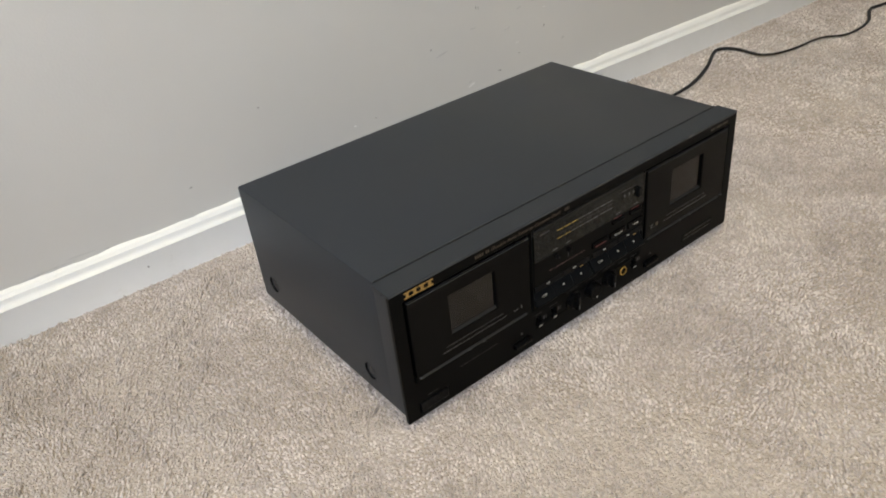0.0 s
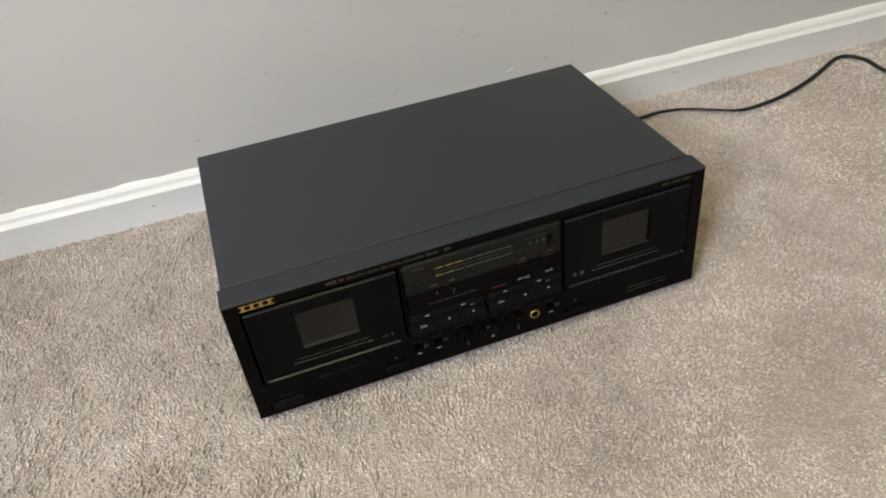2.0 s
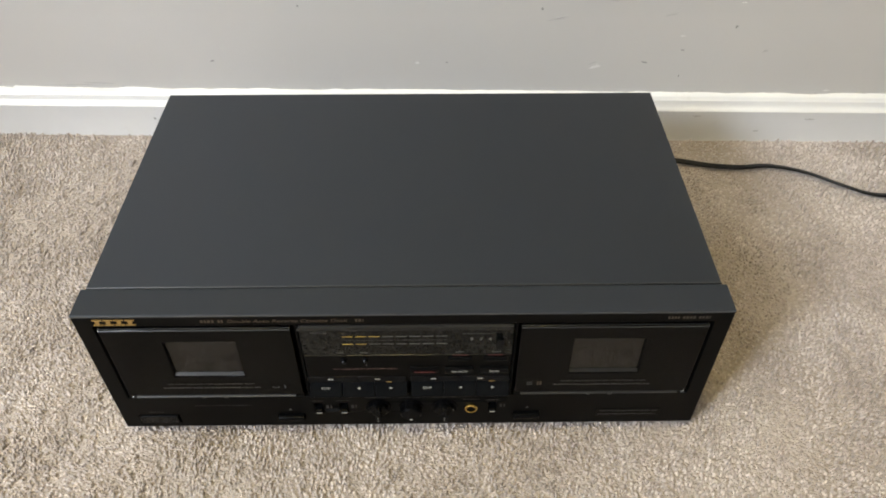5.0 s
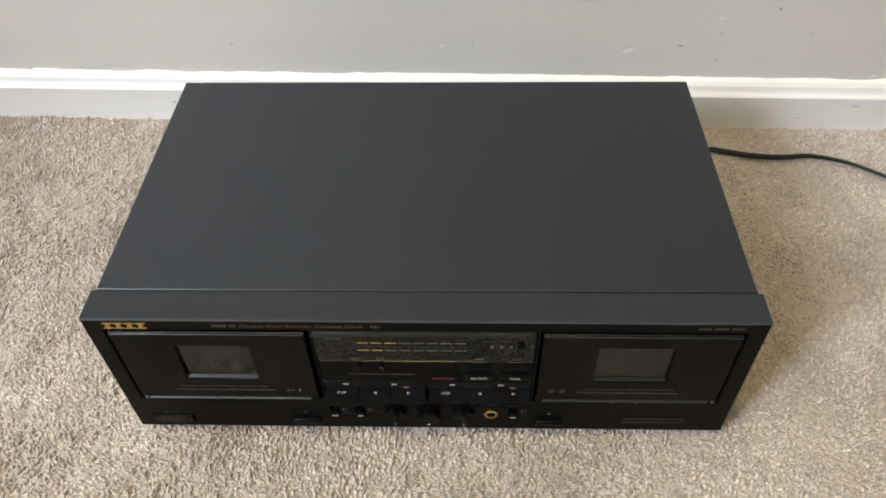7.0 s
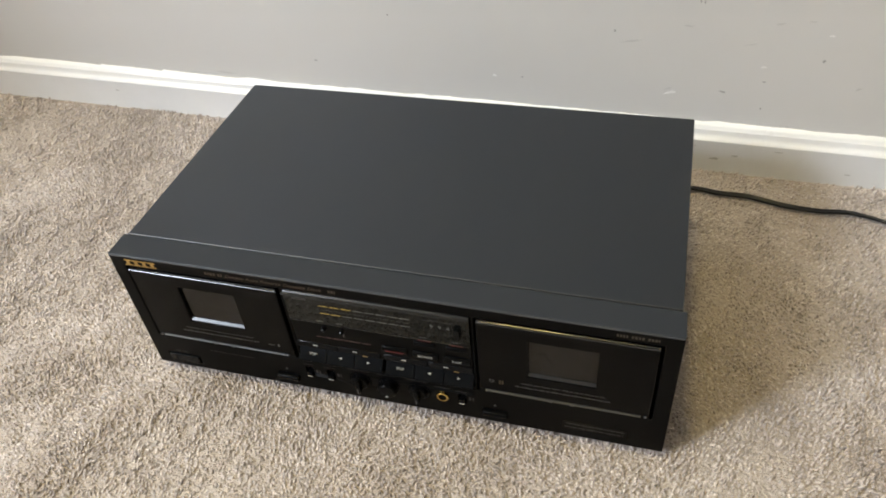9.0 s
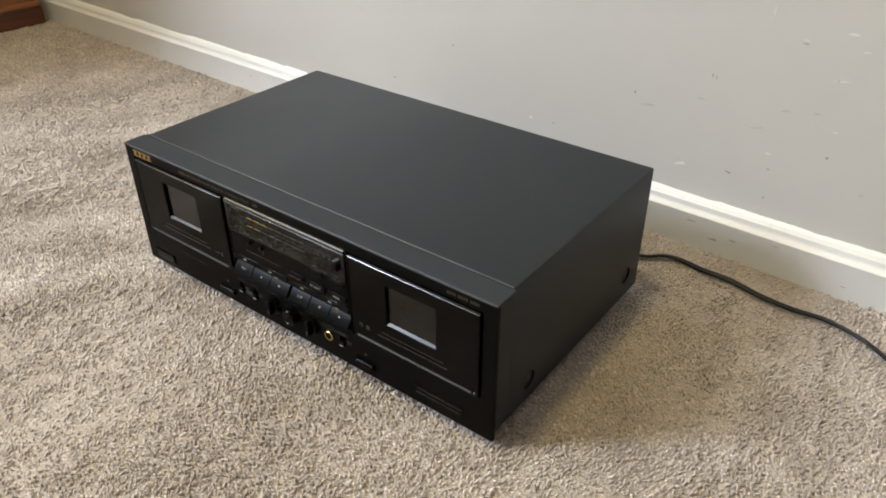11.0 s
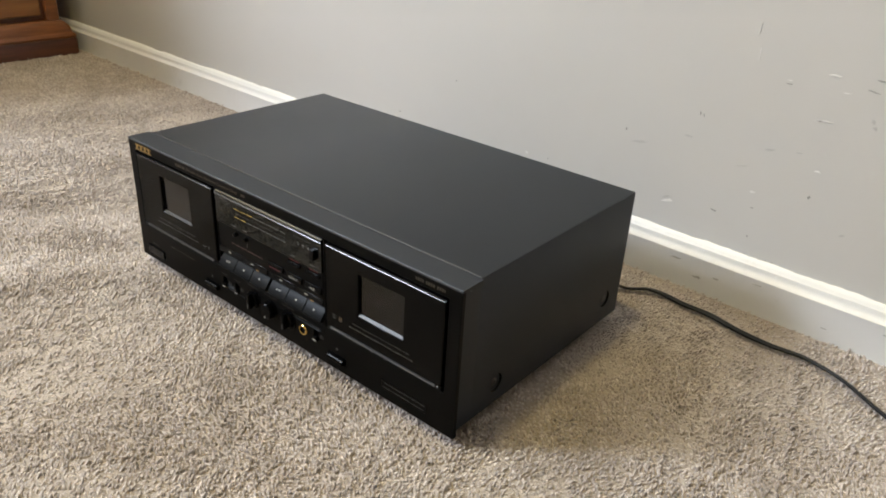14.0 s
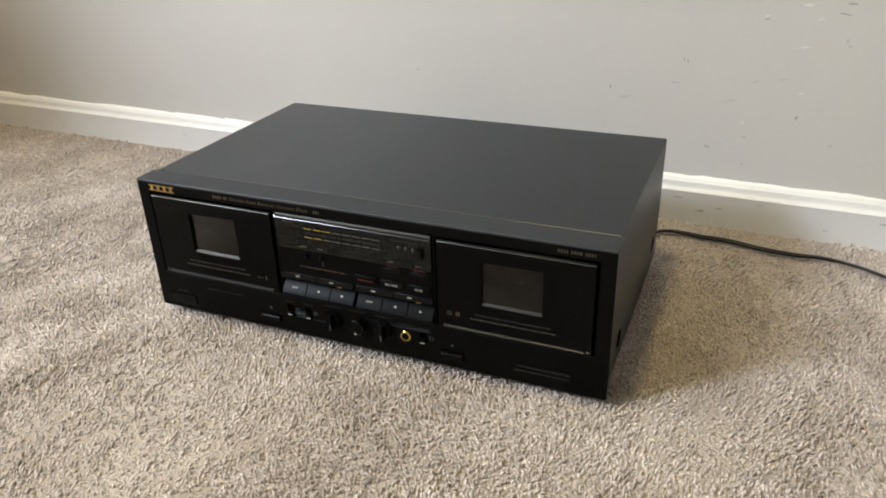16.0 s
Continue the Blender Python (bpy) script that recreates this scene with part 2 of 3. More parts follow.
def part(name, bm, material, parent=None, label="", smooth=False, bevel=0.0, at=None):
    ob = new(name, mesh_of(name, bm, material, smooth or bevel > 0))
    if parent:
        ob.parent = parent
    if at is not None:
        ob.matrix_basis = at
    if bevel:
        mod = ob.modifiers.new("bevel", "BEVEL")
        mod.width, mod.segments, mod.limit_method, mod.angle_limit = bevel, 2, "ANGLE", radians(40)
    return tagged(ob, label) if label else ob


def lettering(name, words, size, x, y, z, material, parent, label="", shear=0.0, stretch=1.0, centre=True, tilt=90.0):
    """Words standing on a face that looks towards -y."""
    cu = bpy.data.curves.new(name, "FONT")
    cu.body, cu.size, cu.shear, cu.extrude = words, size, shear, 0.00004
    cu.align_x = "CENTER" if centre else "LEFT"
    cu.align_y = "CENTER"
    cu.resolution_u = 3
    tmp = new("text_source", cu)
    me = bpy.data.meshes.new_from_object(tmp.evaluated_get(bpy.context.evaluated_depsgraph_get()))
    bpy.data.objects.remove(tmp)
    bpy.data.curves.remove(cu)
    me.name = name
    me.materials.clear()
    me.materials.append(material)
    ob = new(name, me)
    ob.parent = parent
    ob.matrix_basis = pose(x, y, z, tilt, 0, 0) @ Matrix.Diagonal((stretch, 1, 1, 1))
    return tagged(ob, label) if label else ob


def bars(name, x0, x1, z, height, y, material, parent, seed, label=""):
    """A line of writing too small to read: short bars, one a letter, in words."""
    rng = random.Random(seed)
    bm = bmesh.new()
    x, left = x0, rng.randint(3, 9)
    pitch = max(0.0006, height * 0.62)
    while x < x1 - 0.0004:
        w = pitch * rng.uniform(0.7, 1.15)
        low, top = rng.choice(((-0.5, 0.5), (-0.5, 0.5), (-0.5, 0.1), (-0.1, 0.5))) if height < 0.002 else (-0.5, 0.5)
        box(bm, x, min(x + w, x1), y - 0.00005, y + 0.0001, z + low * height, z + top * height)
        left -= 1
        x += w + pitch * (0.45 if left else 1.5)
        left = left or rng.randint(3, 9)
    return tagged(part(name, bm, material, parent, label), kind="stuff")


def triangle(name, x, z, w, h, y, material, parent, way=1, count=1, tilt=0.0):
    bm = bmesh.new()
    for k in range(count):
        ox = (k - (count - 1) / 2) * w
        pts = [(ox - way * w / 2, -h / 2), (ox - way * w / 2, h / 2), (ox + way * w / 2, 0)]
        a = [bm.verts.new((px, -0.00005, pz)) for px, pz in pts]
        b = [bm.verts.new((px, 0.00005, pz)) for px, pz in pts]
        bm.faces.new(a), bm.faces.new(b[::-1])
        for i in range(3):
            bm.faces.new((a[i], b[i], b[(i + 1) % 3], a[(i + 1) % 3]))
    return part(name, bm, material, parent, at=pose(x, y, z, tilt, 0, 0))


# ---- the room ----
def structure(name, bm, material, label, category, smooth=False, m=ROOM):
    ob = part(name, bm, material, smooth=smooth)
    ob.matrix_world = m
    return tagged(ob, label, category, kind="structure")


floor = structure("floor", boxm(WEST - 0.1, EAST + 0.1, SOUTH - 0.1, 0.1, FLOOR - 0.05, FLOOR + 0.0063), M_BACK, "beige carpeted floor of the room", "floor")
wall_north = structure("wall_north", boxm(WEST - 0.1, EAST + 0.1, 0.0, 0.12, FLOOR, CEIL), M_WALL, "pale greige painted wall with scuffs and chips", "wall")
wall_south = structure("wall_south", plate(WEST - 0.1, EAST + 0.1, FLOOR, CEIL, SOUTH, SOUTH - 0.12, [(WIN_X0, WIN_X1, WIN_Z0, WIN_Z1)]), M_WARM, "unseen wall with a window, tinted warm to bounce fill light", "wall")
wall_west = structure("wall_west", boxm(WEST - 0.12, WEST, SOUTH, 0.0, FLOOR, CEIL), M_BOUNCE, "unseen wall, coloured yellow to bounce warm light", "wall")
wall_east = structure("wall_east", boxm(EAST, EAST + 0.12, SOUTH, 0.0, FLOOR, CEIL), M_WARM, "unseen wall, tinted warm to bounce fill light", "wall")
ceiling = structure("ceiling", boxm(WEST - 0.12, EAST + 0.12, SOUTH - 0.12, 0.12, CEIL, CEIL + 0.1), M_CEIL, "flat white painted ceiling", "ceiling")

window_1 = tagged(new("window_1"), "white framed window that lets daylight in", "window", kind="structure")
window_1.matrix_world = ROOM
part("window_frame", plate(WIN_X0, WIN_X1, WIN_Z0, WIN_Z1, SOUTH - 0.06, SOUTH - 0.10, [(WIN_X0 + 0.05, WIN_X1 - 0.05, WIN_Z0 + 0.05, (WIN_Z0 + WIN_Z1) / 2 - 0.02), (WIN_X0 + 0.05, WIN_X1 - 0.05, (WIN_Z0 + WIN_Z1) / 2 + 0.02, WIN_Z1 - 0.05)]), M_TRIM, window_1)
part("window_sill", boxm(WIN_X0 - 0.03, WIN_X1 + 0.03, SOUTH - 0.055, SOUTH + 0.03, WIN_Z0 - 0.02, WIN_Z0 - 0.002, bevel=0.003), M_TRIM, window_1)
pane = part("pane", boxm(WIN_X0 + 0.05, WIN_X1 - 0.05, SOUTH - 0.083, SOUTH - 0.079, WIN_Z0 + 0.05, WIN_Z1 - 0.05), M_GLASS, window_1)
pane.visible_shadow = False

# baseboard: flat face, step, cove and rounded cap
BASE = [(-0.0005, FLOOR), (-0.0145, FLOOR), (-0.0145, 0.0265), (-0.0150, 0.0280), (-0.0140, 0.0292), (-0.0118, 0.0298), (-0.0098, 0.0312), (-0.0088, 0.0332), (-0.0088, 0.0358), (-0.0082, 0.0378), (-0.0066, 0.0390), (-0.0060, 0.0404), (-0.0045, 0.0414), (-0.0005, 0.0416)]
baseboard = structure("baseboard", prism(BASE, WEST, EAST), M_TRIM, "white painted moulded baseboard with small scuffs", "baseboard", smooth=True)

# ragged paint and caulk line where the cap meets the wall
rng = random.Random(5)
bm = bmesh.new()
rows = []
x = -1.05
h = 0.001
while x < 1.5:
    h = max(0.0003, min(0.0035, h + rng.uniform(-0.0008, 0.0008)))
    if rng.random() < 0.04:
        h = rng.uniform(0.002, 0.0045)
    rows.append((x, h))
    x += rng.uniform(0.003, 0.008)
prev = None
for x, h in rows:
    cur = [bm.verts.new((x, -0.0052, 0.0408)), bm.verts.new((x, -0.0028, 0.0419 + 0.2 * h)), bm.verts.new((x, -0.0006, 0.0416 + 0.7 * h)), bm.verts.new((x, 0.0003, 0.0416 + 0.7 * h))]
    if prev:
        for i in range(3):
            bm.faces.new((prev[i], cur[i], cur[i + 1], prev[i + 1]))
    prev = cur
part("caulk_line", bm, M_CAULK, baseboard, "ragged white caulk line")


def blot(seed, w, h, thick, ragged=0.45):
    """A thin ragged patch lying on the wall's face."""
    r = random.Random(seed)
    n = 14
    bm = bmesh.new()
    edge = [(math.cos(2 * math.pi * i / n) * w / 2 * (1 + r.uniform(-ragged, ragged)), math.sin(2 * math.pi * i / n) * h / 2 * (1 + r.uniform(-ragged, ragged))) for i in range(n)]
    out = [bm.verts.new((a, 0.0, b)) for a, b in edge]
    top = [bm.verts.new((a * 0.8, -thick, b * 0.8)) for a, b in edge]
    for i in range(n):
        bm.faces.new((out[i], out[(i + 1) % n], top[(i + 1) % n], top[i]))
    bm.faces.new(top)
    return bm


def on_wall(name, x, z, w, h, turn, material, seed, label):
    turn, h = -turn, h * 0.7
    u = x * math.cos(radians(1.49)) + 0.0
    ob = part(name, blot(seed, w, h, 0.00035), material, wall_north, label)
    ob.matrix_basis = pose(u, -0.0001, z, 0, turn, 0)
    return ob


# small dark scuffs and painted shadow edges of chips: x, height, width, thickness, lean
for k, (x, z, w, h, a) in enumerate([(0.463, 0.080, 0.006, 0.0026, -8), (0.0, 0.077, 0.004, 0.0026, 0), (0.100, 0.141, 0.003, 0.003, 0), (0.252, 0.078, 0.003, 0.002, 0), (0.349, 0.140, 0.003, 0.004, 30), (0.428, 0.176, 0.0012, 0.006, 12), (0.432, 0.175, 0.0012, 0.006, 12), (0.506, 0.223, 0.005, 0.002, 0), (0.501, 0.095, 0.004, 0.002, 0), (0.503, 0.064, 0.0018, 0.004, 0), (0.550, 0.122, 0.0028, 0.005, 0), (0.582, 0.241, 0.010, 0.0025, -5), (0.577, 0.231, 0.009, 0.002, -8)]):
    on_wall("scuff_mark", x, z, w, h, a, M_SCUFF, 10 + k, "dark grey scuff and painted shadow edge of chips")
for k, (x, z, w, h, a) in enumerate([(0.366, 0.130, 0.020, 0.004, 12), (0.504, 0.158, 0.010, 0.003, 14), (0.531, 0.162, 0.008, 0.003, 0), (0.482, 0.135, 0.014, 0.002, 14), (0.421, 0.150, 0.010, 0.004, 0), (0.588, 0.095, 0.006, 0.004, 30), (-0.167, 0.0455, 0.050, 0.002, 1), (-0.13, 0.0485, 0.03, 0.0015, -2), (0.584, 0.205, 0.003, 0.008, 20), (0.587, 0.200, 0.004, 0.004, 0), (0.541, 0.196, 0.004, 0.003, 0), (0.409, 0.079, 0.008, 0.0016, 25), (0.838, 0.115, 0.006, 0.003, 0)]):
    on_wall("scuff_mark", x, z, w, h, a, M_SCUFF2, 40 + k, "faint grey scuff mark")
for k, (x, z, w, h, a) in enumerate([(0.220, 0.077, 0.0045, 0.004, 0), (0.411, 0.074, 0.012, 0.005, 22), (0.543, 0.238, 0.010, 0.003, 0), (0.506, 0.2265, 0.005, 0.0015, 0), (0.556, 0.225, 0.007, 0.0016, 8), (0.544, 0.196, 0.016, 0.0022, 6), (0.551, 0.1485, 0.005, 0.003, 0), (0.497, 0.111, 0.006, 0.0022, 0), (0.668, 0.047, 0.006, 0.003, 0), (0.473, 0.246, 0.0012, 0.02, 3), (0.468, 0.266, 0.0010, 0.016, -4)]):
    on_wall("paint_chip", x, z, w, h, a, M_CHIP, 70 + k, "pale chipped paint spot")

rng = random.Random(77)
for k in range(34):
    sx = rng.uniform(-0.75, 0.95)
    on_wall("caulk_speck", sx, 0.0432 + rng.uniform(-0.0006, 0.0012), rng.uniform(0.0012, 0.006), rng.uniform(0.0008, 0.0016), rng.uniform(-8, 8), M_SCUFF if k % 3 else M_SCUFF2, 300 + k, "small dark gap speck above the trim")


def on_base(name, x, z, w, h, material, seed, label):
    ob = part(name, blot(seed, w, h, 0.0003), material, baseboard, label)
    ob.matrix_basis = pose(x, -0.01455, z, 0, 0, 0)


for k, (x, z, w, h) in enumerate([(0.467, 0.006, 0.010, 0.003), (0.487, 0.012, 0.007, 0.002), (-0.075, 0.012, 0.0022, 0.0022), (0.60, 0.003, 0.005, 0.0015), (0.655, 0.019, 0.012, 0.0015), (-0.30, 0.015, 0.006, 0.0015), (0.44, 0.020, 0.014, 0.0018), (0.53, 0.022, 0.010, 0.0014)]):
    on_base("scuff_mark", x, z, w, h, M_SCUFF2 if k != 2 else M_SCUFF, 90 + k, "grey scuff on the trim")


# ceiling lamp
fixture = tagged(new("ceiling_light"), "round warm ceiling lamp with a frosted glass bowl", "ceiling lamp")
fixture.matrix_world = Matrix.Translation((LAMP_AT.x, LAMP_AT.y, CEIL))
part("base", lathe([(-0.001, 0.17), (-0.012, 0.17), (-0.016, 0.16)], 40, "z"), M_TRIM, fixture, smooth=True)
M_BOWL = mat("frosted_bowl", (0.9, 0.85, 0.75), 0.5)
bsdf(M_BOWL).inputs["Emission Color"].default_value, bsdf(M_BOWL).inputs["Emission Strength"].default_value = (1.0, 0.8, 0.5, 1), 1.5
part("glass_bowl", lathe([(-0.016, 0.155), (-0.040, 0.150), (-0.064, 0.125), (-0.080, 0.06), (-0.083, 0.01)], 40, "z"), M_BOWL, fixture, smooth=True)


# ---- carpet pile ----
def pile(name, regions, seed, label):
    rs = np.random.RandomState(seed)
    pts, sizes = [], []
    for x0, x1, y0, y1, step in regions:
        nx, ny = int((x1 - x0) / step), int((y1 - y0) / step)
        gx, gy = np.meshgrid(np.arange(nx), np.arange(ny))
        p = np.stack([x0 + (gx + (gy % 2) * 0.5) * step, y0 + gy * step], -1).reshape(-1, 2) + rs.uniform(-0.48, 0.48, (nx * ny, 2)) * step
        pts.append(p)
        sizes.append(np.full(len(p), step))
    p, step = np.concatenate(pts), np.concatenate(sizes)
    keep = ~((p[:, 0] > 0.025) & (p[:, 0] < 0.410) & (p[:, 1] > 0.025) & (p[:, 1] < 0.235)) & (p[:, 1] < 0.402 - 0.026 * p[:, 0] - 0.0145)
    p, step = p[keep], step[keep]
    n = len(p)
    waves = rs.uniform(-1, 1, (4, 14, 2)) * np.linspace(8, 60, 14)[None, :, None]
    phase, weight = rs.uniform(0, 6.28, (4, 14)), 1 / np.sqrt(np.linspace(1, 8, 14))

    def field(k):
        return (np.sin(p @ waves[k].T + phase[k]) * weight).sum(1) / 2.2

    # brushed strokes: the pile lies one way or the other, with short borders between
    stroke, veer = np.tanh(2.6 * field(0)), 0.7 + 0.8 * field(1)
    brush = 0.0046 * (0.2 + 0.8 * stroke)
    fine = rs.uniform(-1, 1, (3, 12, 2)) * np.linspace(180, 640, 12)[None, :, None]

    def tussle(k):
        return np.sin(p @ fine[k].T + phase[k][:12]).sum(1) / 2.5

    lean_x = brush * np.cos(veer) + 0.0010 * tussle(1) + rs.normal(0, 0.0009, n)
    lean_y = brush * np.sin(veer) + 0.0010 * tussle(2) + rs.normal(0, 0.0009, n)
    high = 0.0090 + 0.0005 * field(2) + 0.0005 * tussle(0) + rs.normal(0, 0.0008, n) - 45.0 * (lean_x**2 + lean_y**2)
    rad = step * rs.uniform(0.40, 0.66, n)
    sides, rings = 4, 2
    turn = rs.uniform(0, 6.28, n)
    shape = [(0.50, 1.0), (0.88, 0.82)]
    v = np.zeros((n, sides * rings + 1, 3))
    for r, (t, f) in enumerate(shape):
        for s in range(sides):
            a = turn + 2 * np.pi * s / sides + r * 0.8
            v[:, r * sides + s, 0] = p[:, 0] + lean_x * t**1.4 + np.cos(a) * rad * f
            v[:, r * sides + s, 1] = p[:, 1] + lean_y * t**1.4 + np.sin(a) * rad * f
            v[:, r * sides + s, 2] = FLOOR + high * t
    v[:, -1, 0], v[:, -1, 1], v[:, -1, 2] = p[:, 0] + lean_x * 1.1, p[:, 1] + lean_y * 1.1, FLOOR + high
    quads = [(r * sides + s, r * sides + (s + 1) % sides, (r + 1) * sides + (s + 1) % sides, (r + 1) * sides + s) for r in range(rings - 1) for s in range(sides)]
    tris = [((rings - 1) * sides + s, (rings - 1) * sides + (s + 1) % sides, rings * sides) for s in range(sides)]
    per = sides * rings + 1
    base = (np.arange(n) * per)[:, None]
    loops = np.concatenate([base + np.array(quads).ravel()[None], base + np.array(tris).ravel()[None]], 1).ravel()
    counts = np.tile(np.array([4] * len(quads) + [3] * len(tris)), n)
    me = bpy.data.meshes.new(name)
    me.vertices.add(n * per)
    me.vertices.foreach_set("co", v.ravel())
    me.loops.add(len(loops))
    me.loops.foreach_set("vertex_index", loops.astype(np.int32))
    me.polygons.add(len(counts))
    me.polygons.foreach_set("loop_start", np.concatenate([[0], np.cumsum(counts)[:-1]]).astype(np.int32))
    me.polygons.foreach_set("loop_total", counts.astype(np.int32))
    me.update(calc_edges=True)
    me.validate()
    me.shade_smooth()
    me.materials.append(M_PILE)
    return tagged(new(name, me), label, "carpet", kind="stuff")


pile("carpet_pile", [(-0.30, 0.72, -0.31, 0.40, 0.0027), (-1.15, -0.30, -0.31, 0.43, 0.0038), (0.72, 1.45, -0.31, 0.39, 0.0042), (-1.15, 1.45, -0.80, -0.31, 0.0075)], 3, "beige twisted cut-pile carpet with brushed patches and painted nap shading")


# ---- the cassette deck ----
W, H, D = 0.435, 0.129, 0.257
deck = tagged(new("cassette_deck"), "black double cassette deck standing on beige carpet", "cassette deck")

# sheet-metal cover: top and two sides, folded edges
E, T = 0.0025, 0.0016
Z1 = 0.1287
bm = bmesh.new()
outer = [(E, 0.0015), (E, Z1 - 0.0012), (E + 0.0004, Z1 - 0.0004), (E + 0.0012, Z1), (W - E - 0.0012, Z1), (W - E - 0.0004, Z1 - 0.0004), (W - E, Z1 - 0.0012), (W - E, 0.0015)]
inner = [(W - E - T, 0.0015), (W - E - T, Z1 - T), (E + T, Z1 - T), (E + T, 0.0015)]
ring = outer + inner
front = [bm.verts.new((x, 0.0245, z)) for x, z in ring]
back = [bm.verts.new((x, D, z)) for x, z in ring]
SCREWS = ((0.055, 0.021), (0.229, 0.026))
for i in range(len(ring)):
    j = (i + 1) % len(ring)
    if i in (0, 6):
        x = ring[i][0]
        loop = [front[i], front[j], back[j], back[i]]
        edges = [bm.edges.get((a, b)) or bm.edges.new((a, b)) for a, b in zip(loop, loop[1:] + loop[:1])]
        for sy, sz in SCREWS:
            hole = [bm.verts.new((x, sy + 0.0085 * math.cos(k * math.pi / 14), sz + 0.0085 * math.sin(k * math.pi / 14))) for k in range(28)]
            edges += [bm.edges.new((a, b)) for a, b in zip(hole, hole[1:] + hole[:1])]
        bmesh.ops.triangle_fill(bm, edges=edges, use_beauty=True, normal=(-1 if i == 0 else 1, 0, 0))
    else:
        bm.faces.new((front[i], front[j], back[j], back[i]))
bm.faces.new((front[0], front[1], front[2], front[3], front[10], front[11]))
bm.faces.new((front[3], front[4], front[9], front[10]))
bm.faces.new((front[4], front[5], front[6], front[7], front[8], front[9]))
bm.faces.new((back[0], back[1], back[2], back[3], back[10], back[11]))
bm.faces.new((back[3], back[4], back[9], back[10]))
bm.faces.new((back[4], back[5], back[6], back[7], back[8], back[9]))
cover = part("cover", bm, M_COVER, deck, "charcoal painted sheet-metal cover", smooth=True)
part("cover_lip", prism([(0.0242, Z1 - 0.001), (0.0242, Z1 + 0.0003), (0.0247, Z1 + 0.0007), (0.0253, Z1 + 0.0006), (0.0257, Z1 + 0.0001), (0.0257, Z1 - 0.001)], E + 0.0006, W - E - 0.0006), M_SATIN, cover, "thin satin rounded lip", smooth=True)
part("bottom_plate", boxm(0.0045, W - 0.0045, 0.0044, D - 0.003, 0.002, 0.0035), M_COVER, deck)
rear = part("rear_panel", boxm(0.0045, W - 0.0045, D - 0.0025, D - 0.0008, 0.0036, Z1 - 0.002), M_FRONT, deck)
part("cord_grommet", boxm(0.352, 0.368, D - 0.0008, D + 0.006, 0.022, 0.034, bevel=0.002), M_RUBBER, rear)
for fx in (0.045, W - 0.045):
    for fy in (0.045, D - 0.035):
        part("foot", lathe([(FLOOR + 0.001, 0.016), (0.0005, 0.018), (0.0022, 0.018)], 28, "z"), M_RUBBER, deck, at=pose(fx, fy, 0))

# side screws in dimples
for side in (0, 1):
    for sy, sz in SCREWS:
        x = E if side == 0 else W - E
        m = pose(x, sy, sz, 0, 0, 180 if side == 0 else 0)
        bm = bmesh.new()
        rings = []
        for along, r in ((0.00005, 0.0086), (-0.0008, 0.0082), (-0.0034, 0.0066), (-0.0040, 0.0055), (-0.0040, 0.0005)):
            rings.append([bm.verts.new((along, r * math.cos(k * math.pi / 14), r * math.sin(k * math.pi / 14))) for k in range(28)])
        for p, q in zip(rings, rings[1:]):
            for k in range(28):
                bm.faces.new((p[k], p[(k + 1) % 28], q[(k + 1) % 28], q[k]))
        dimple = part("screw_well", bm, M_FRONT, deck, "pressed round screw well", smooth=True, at=m)
        screw = lathe([(-0.0042, 0.0042), (-0.0022, 0.0042), (-0.0012, 0.0034), (-0.0008, 0.0018)], 24, "x")
        box(screw, -0.0012, -0.0006, -0.0003, 0.0003, -0.002, 0.002)
        part("screw", screw, M_SCREW, dimple, "black cross-head screw", smooth=True)

# front panel with its openings
D1, C0, D2 = (0.0115, 0.1440), (0.1455, 0.2915), (0.2930, 0.4235)
holes = [(D1[0], D1[1], 0.0360, 0.1180), (C0[0], C0[1], 0.0360, 0.1180), (D2[0], D2[1], 0.0360, 0.1180),
         (0.0125, 0.0435, 0.0030, 0.0140), (0.1180, 0.1385, 0.0065, 0.0135), (0.2960, 0.3165, 0.0065, 0.0135),
         (0.1468, 0.1532, 0.0165, 0.0265), (0.1655, 0.1719, 0.0165, 0.0265), (0.2768, 0.2832, 0.0160, 0.0260)]
panel = part("front_panel", plate(0.0, W, -0.0022, H - 0.002, 0.0, 0.0042, holes), M_FRONT, deck, "black moulded front panel", bevel=0.0005)
# cap over the front: the charcoal strip seen from above
cap = [(0.0, H - 0.0022), (0.0, H - 0.0008), (0.0007, H), (0.0232, H), (0.0240, H - 0.0006), (0.0240, H - 0.004), (0.0102, H - 0.004), (0.0102, H - 0.0022)]
part("top_trim", prism(cap, 0.0, W), M_TRIMTOP, deck, "charcoal strip above the front panel", smooth=True)
for x0 in (E, W - E - T):
    part("cover_side", boxm(x0, x0 + T, 0.0043, 0.0246, 0.0015, H - 0.0042), M_COVER, cover)
part("cavity", boxm(0.0045, W - 0.0045, 0.0105, 0.0235, 0.0036, H - 0.0045), M_DARK, deck)
# highlight along the top edge, added as a lighter strip
rim = part("front_edge", boxm(0.0004, W - 0.0004, -0.0004, 0.0002, H - 0.0014, H - 0.0007), M_LEDGE, deck, "lighter strip for the highlight on the top edge")

# the maker's mark: four plain gold blocks
logo = bmesh.new()
for k in range(4):
    x = 0.0135 + k * 0.0071
    box(logo, x, x + 0.0062, -0.0006, 0.0002, 0.1197, 0.1206)
    box(logo, x, x + 0.0062, -0.0006, 0.0002, 0.1243, 0.1252)
    box(logo, x + 0.0017, x + 0.0043, -0.0006, 0.0002, 0.1206, 0.1243)
part("maker_mark", logo, M_GOLD, panel, "gold maker's mark of plain blocks")
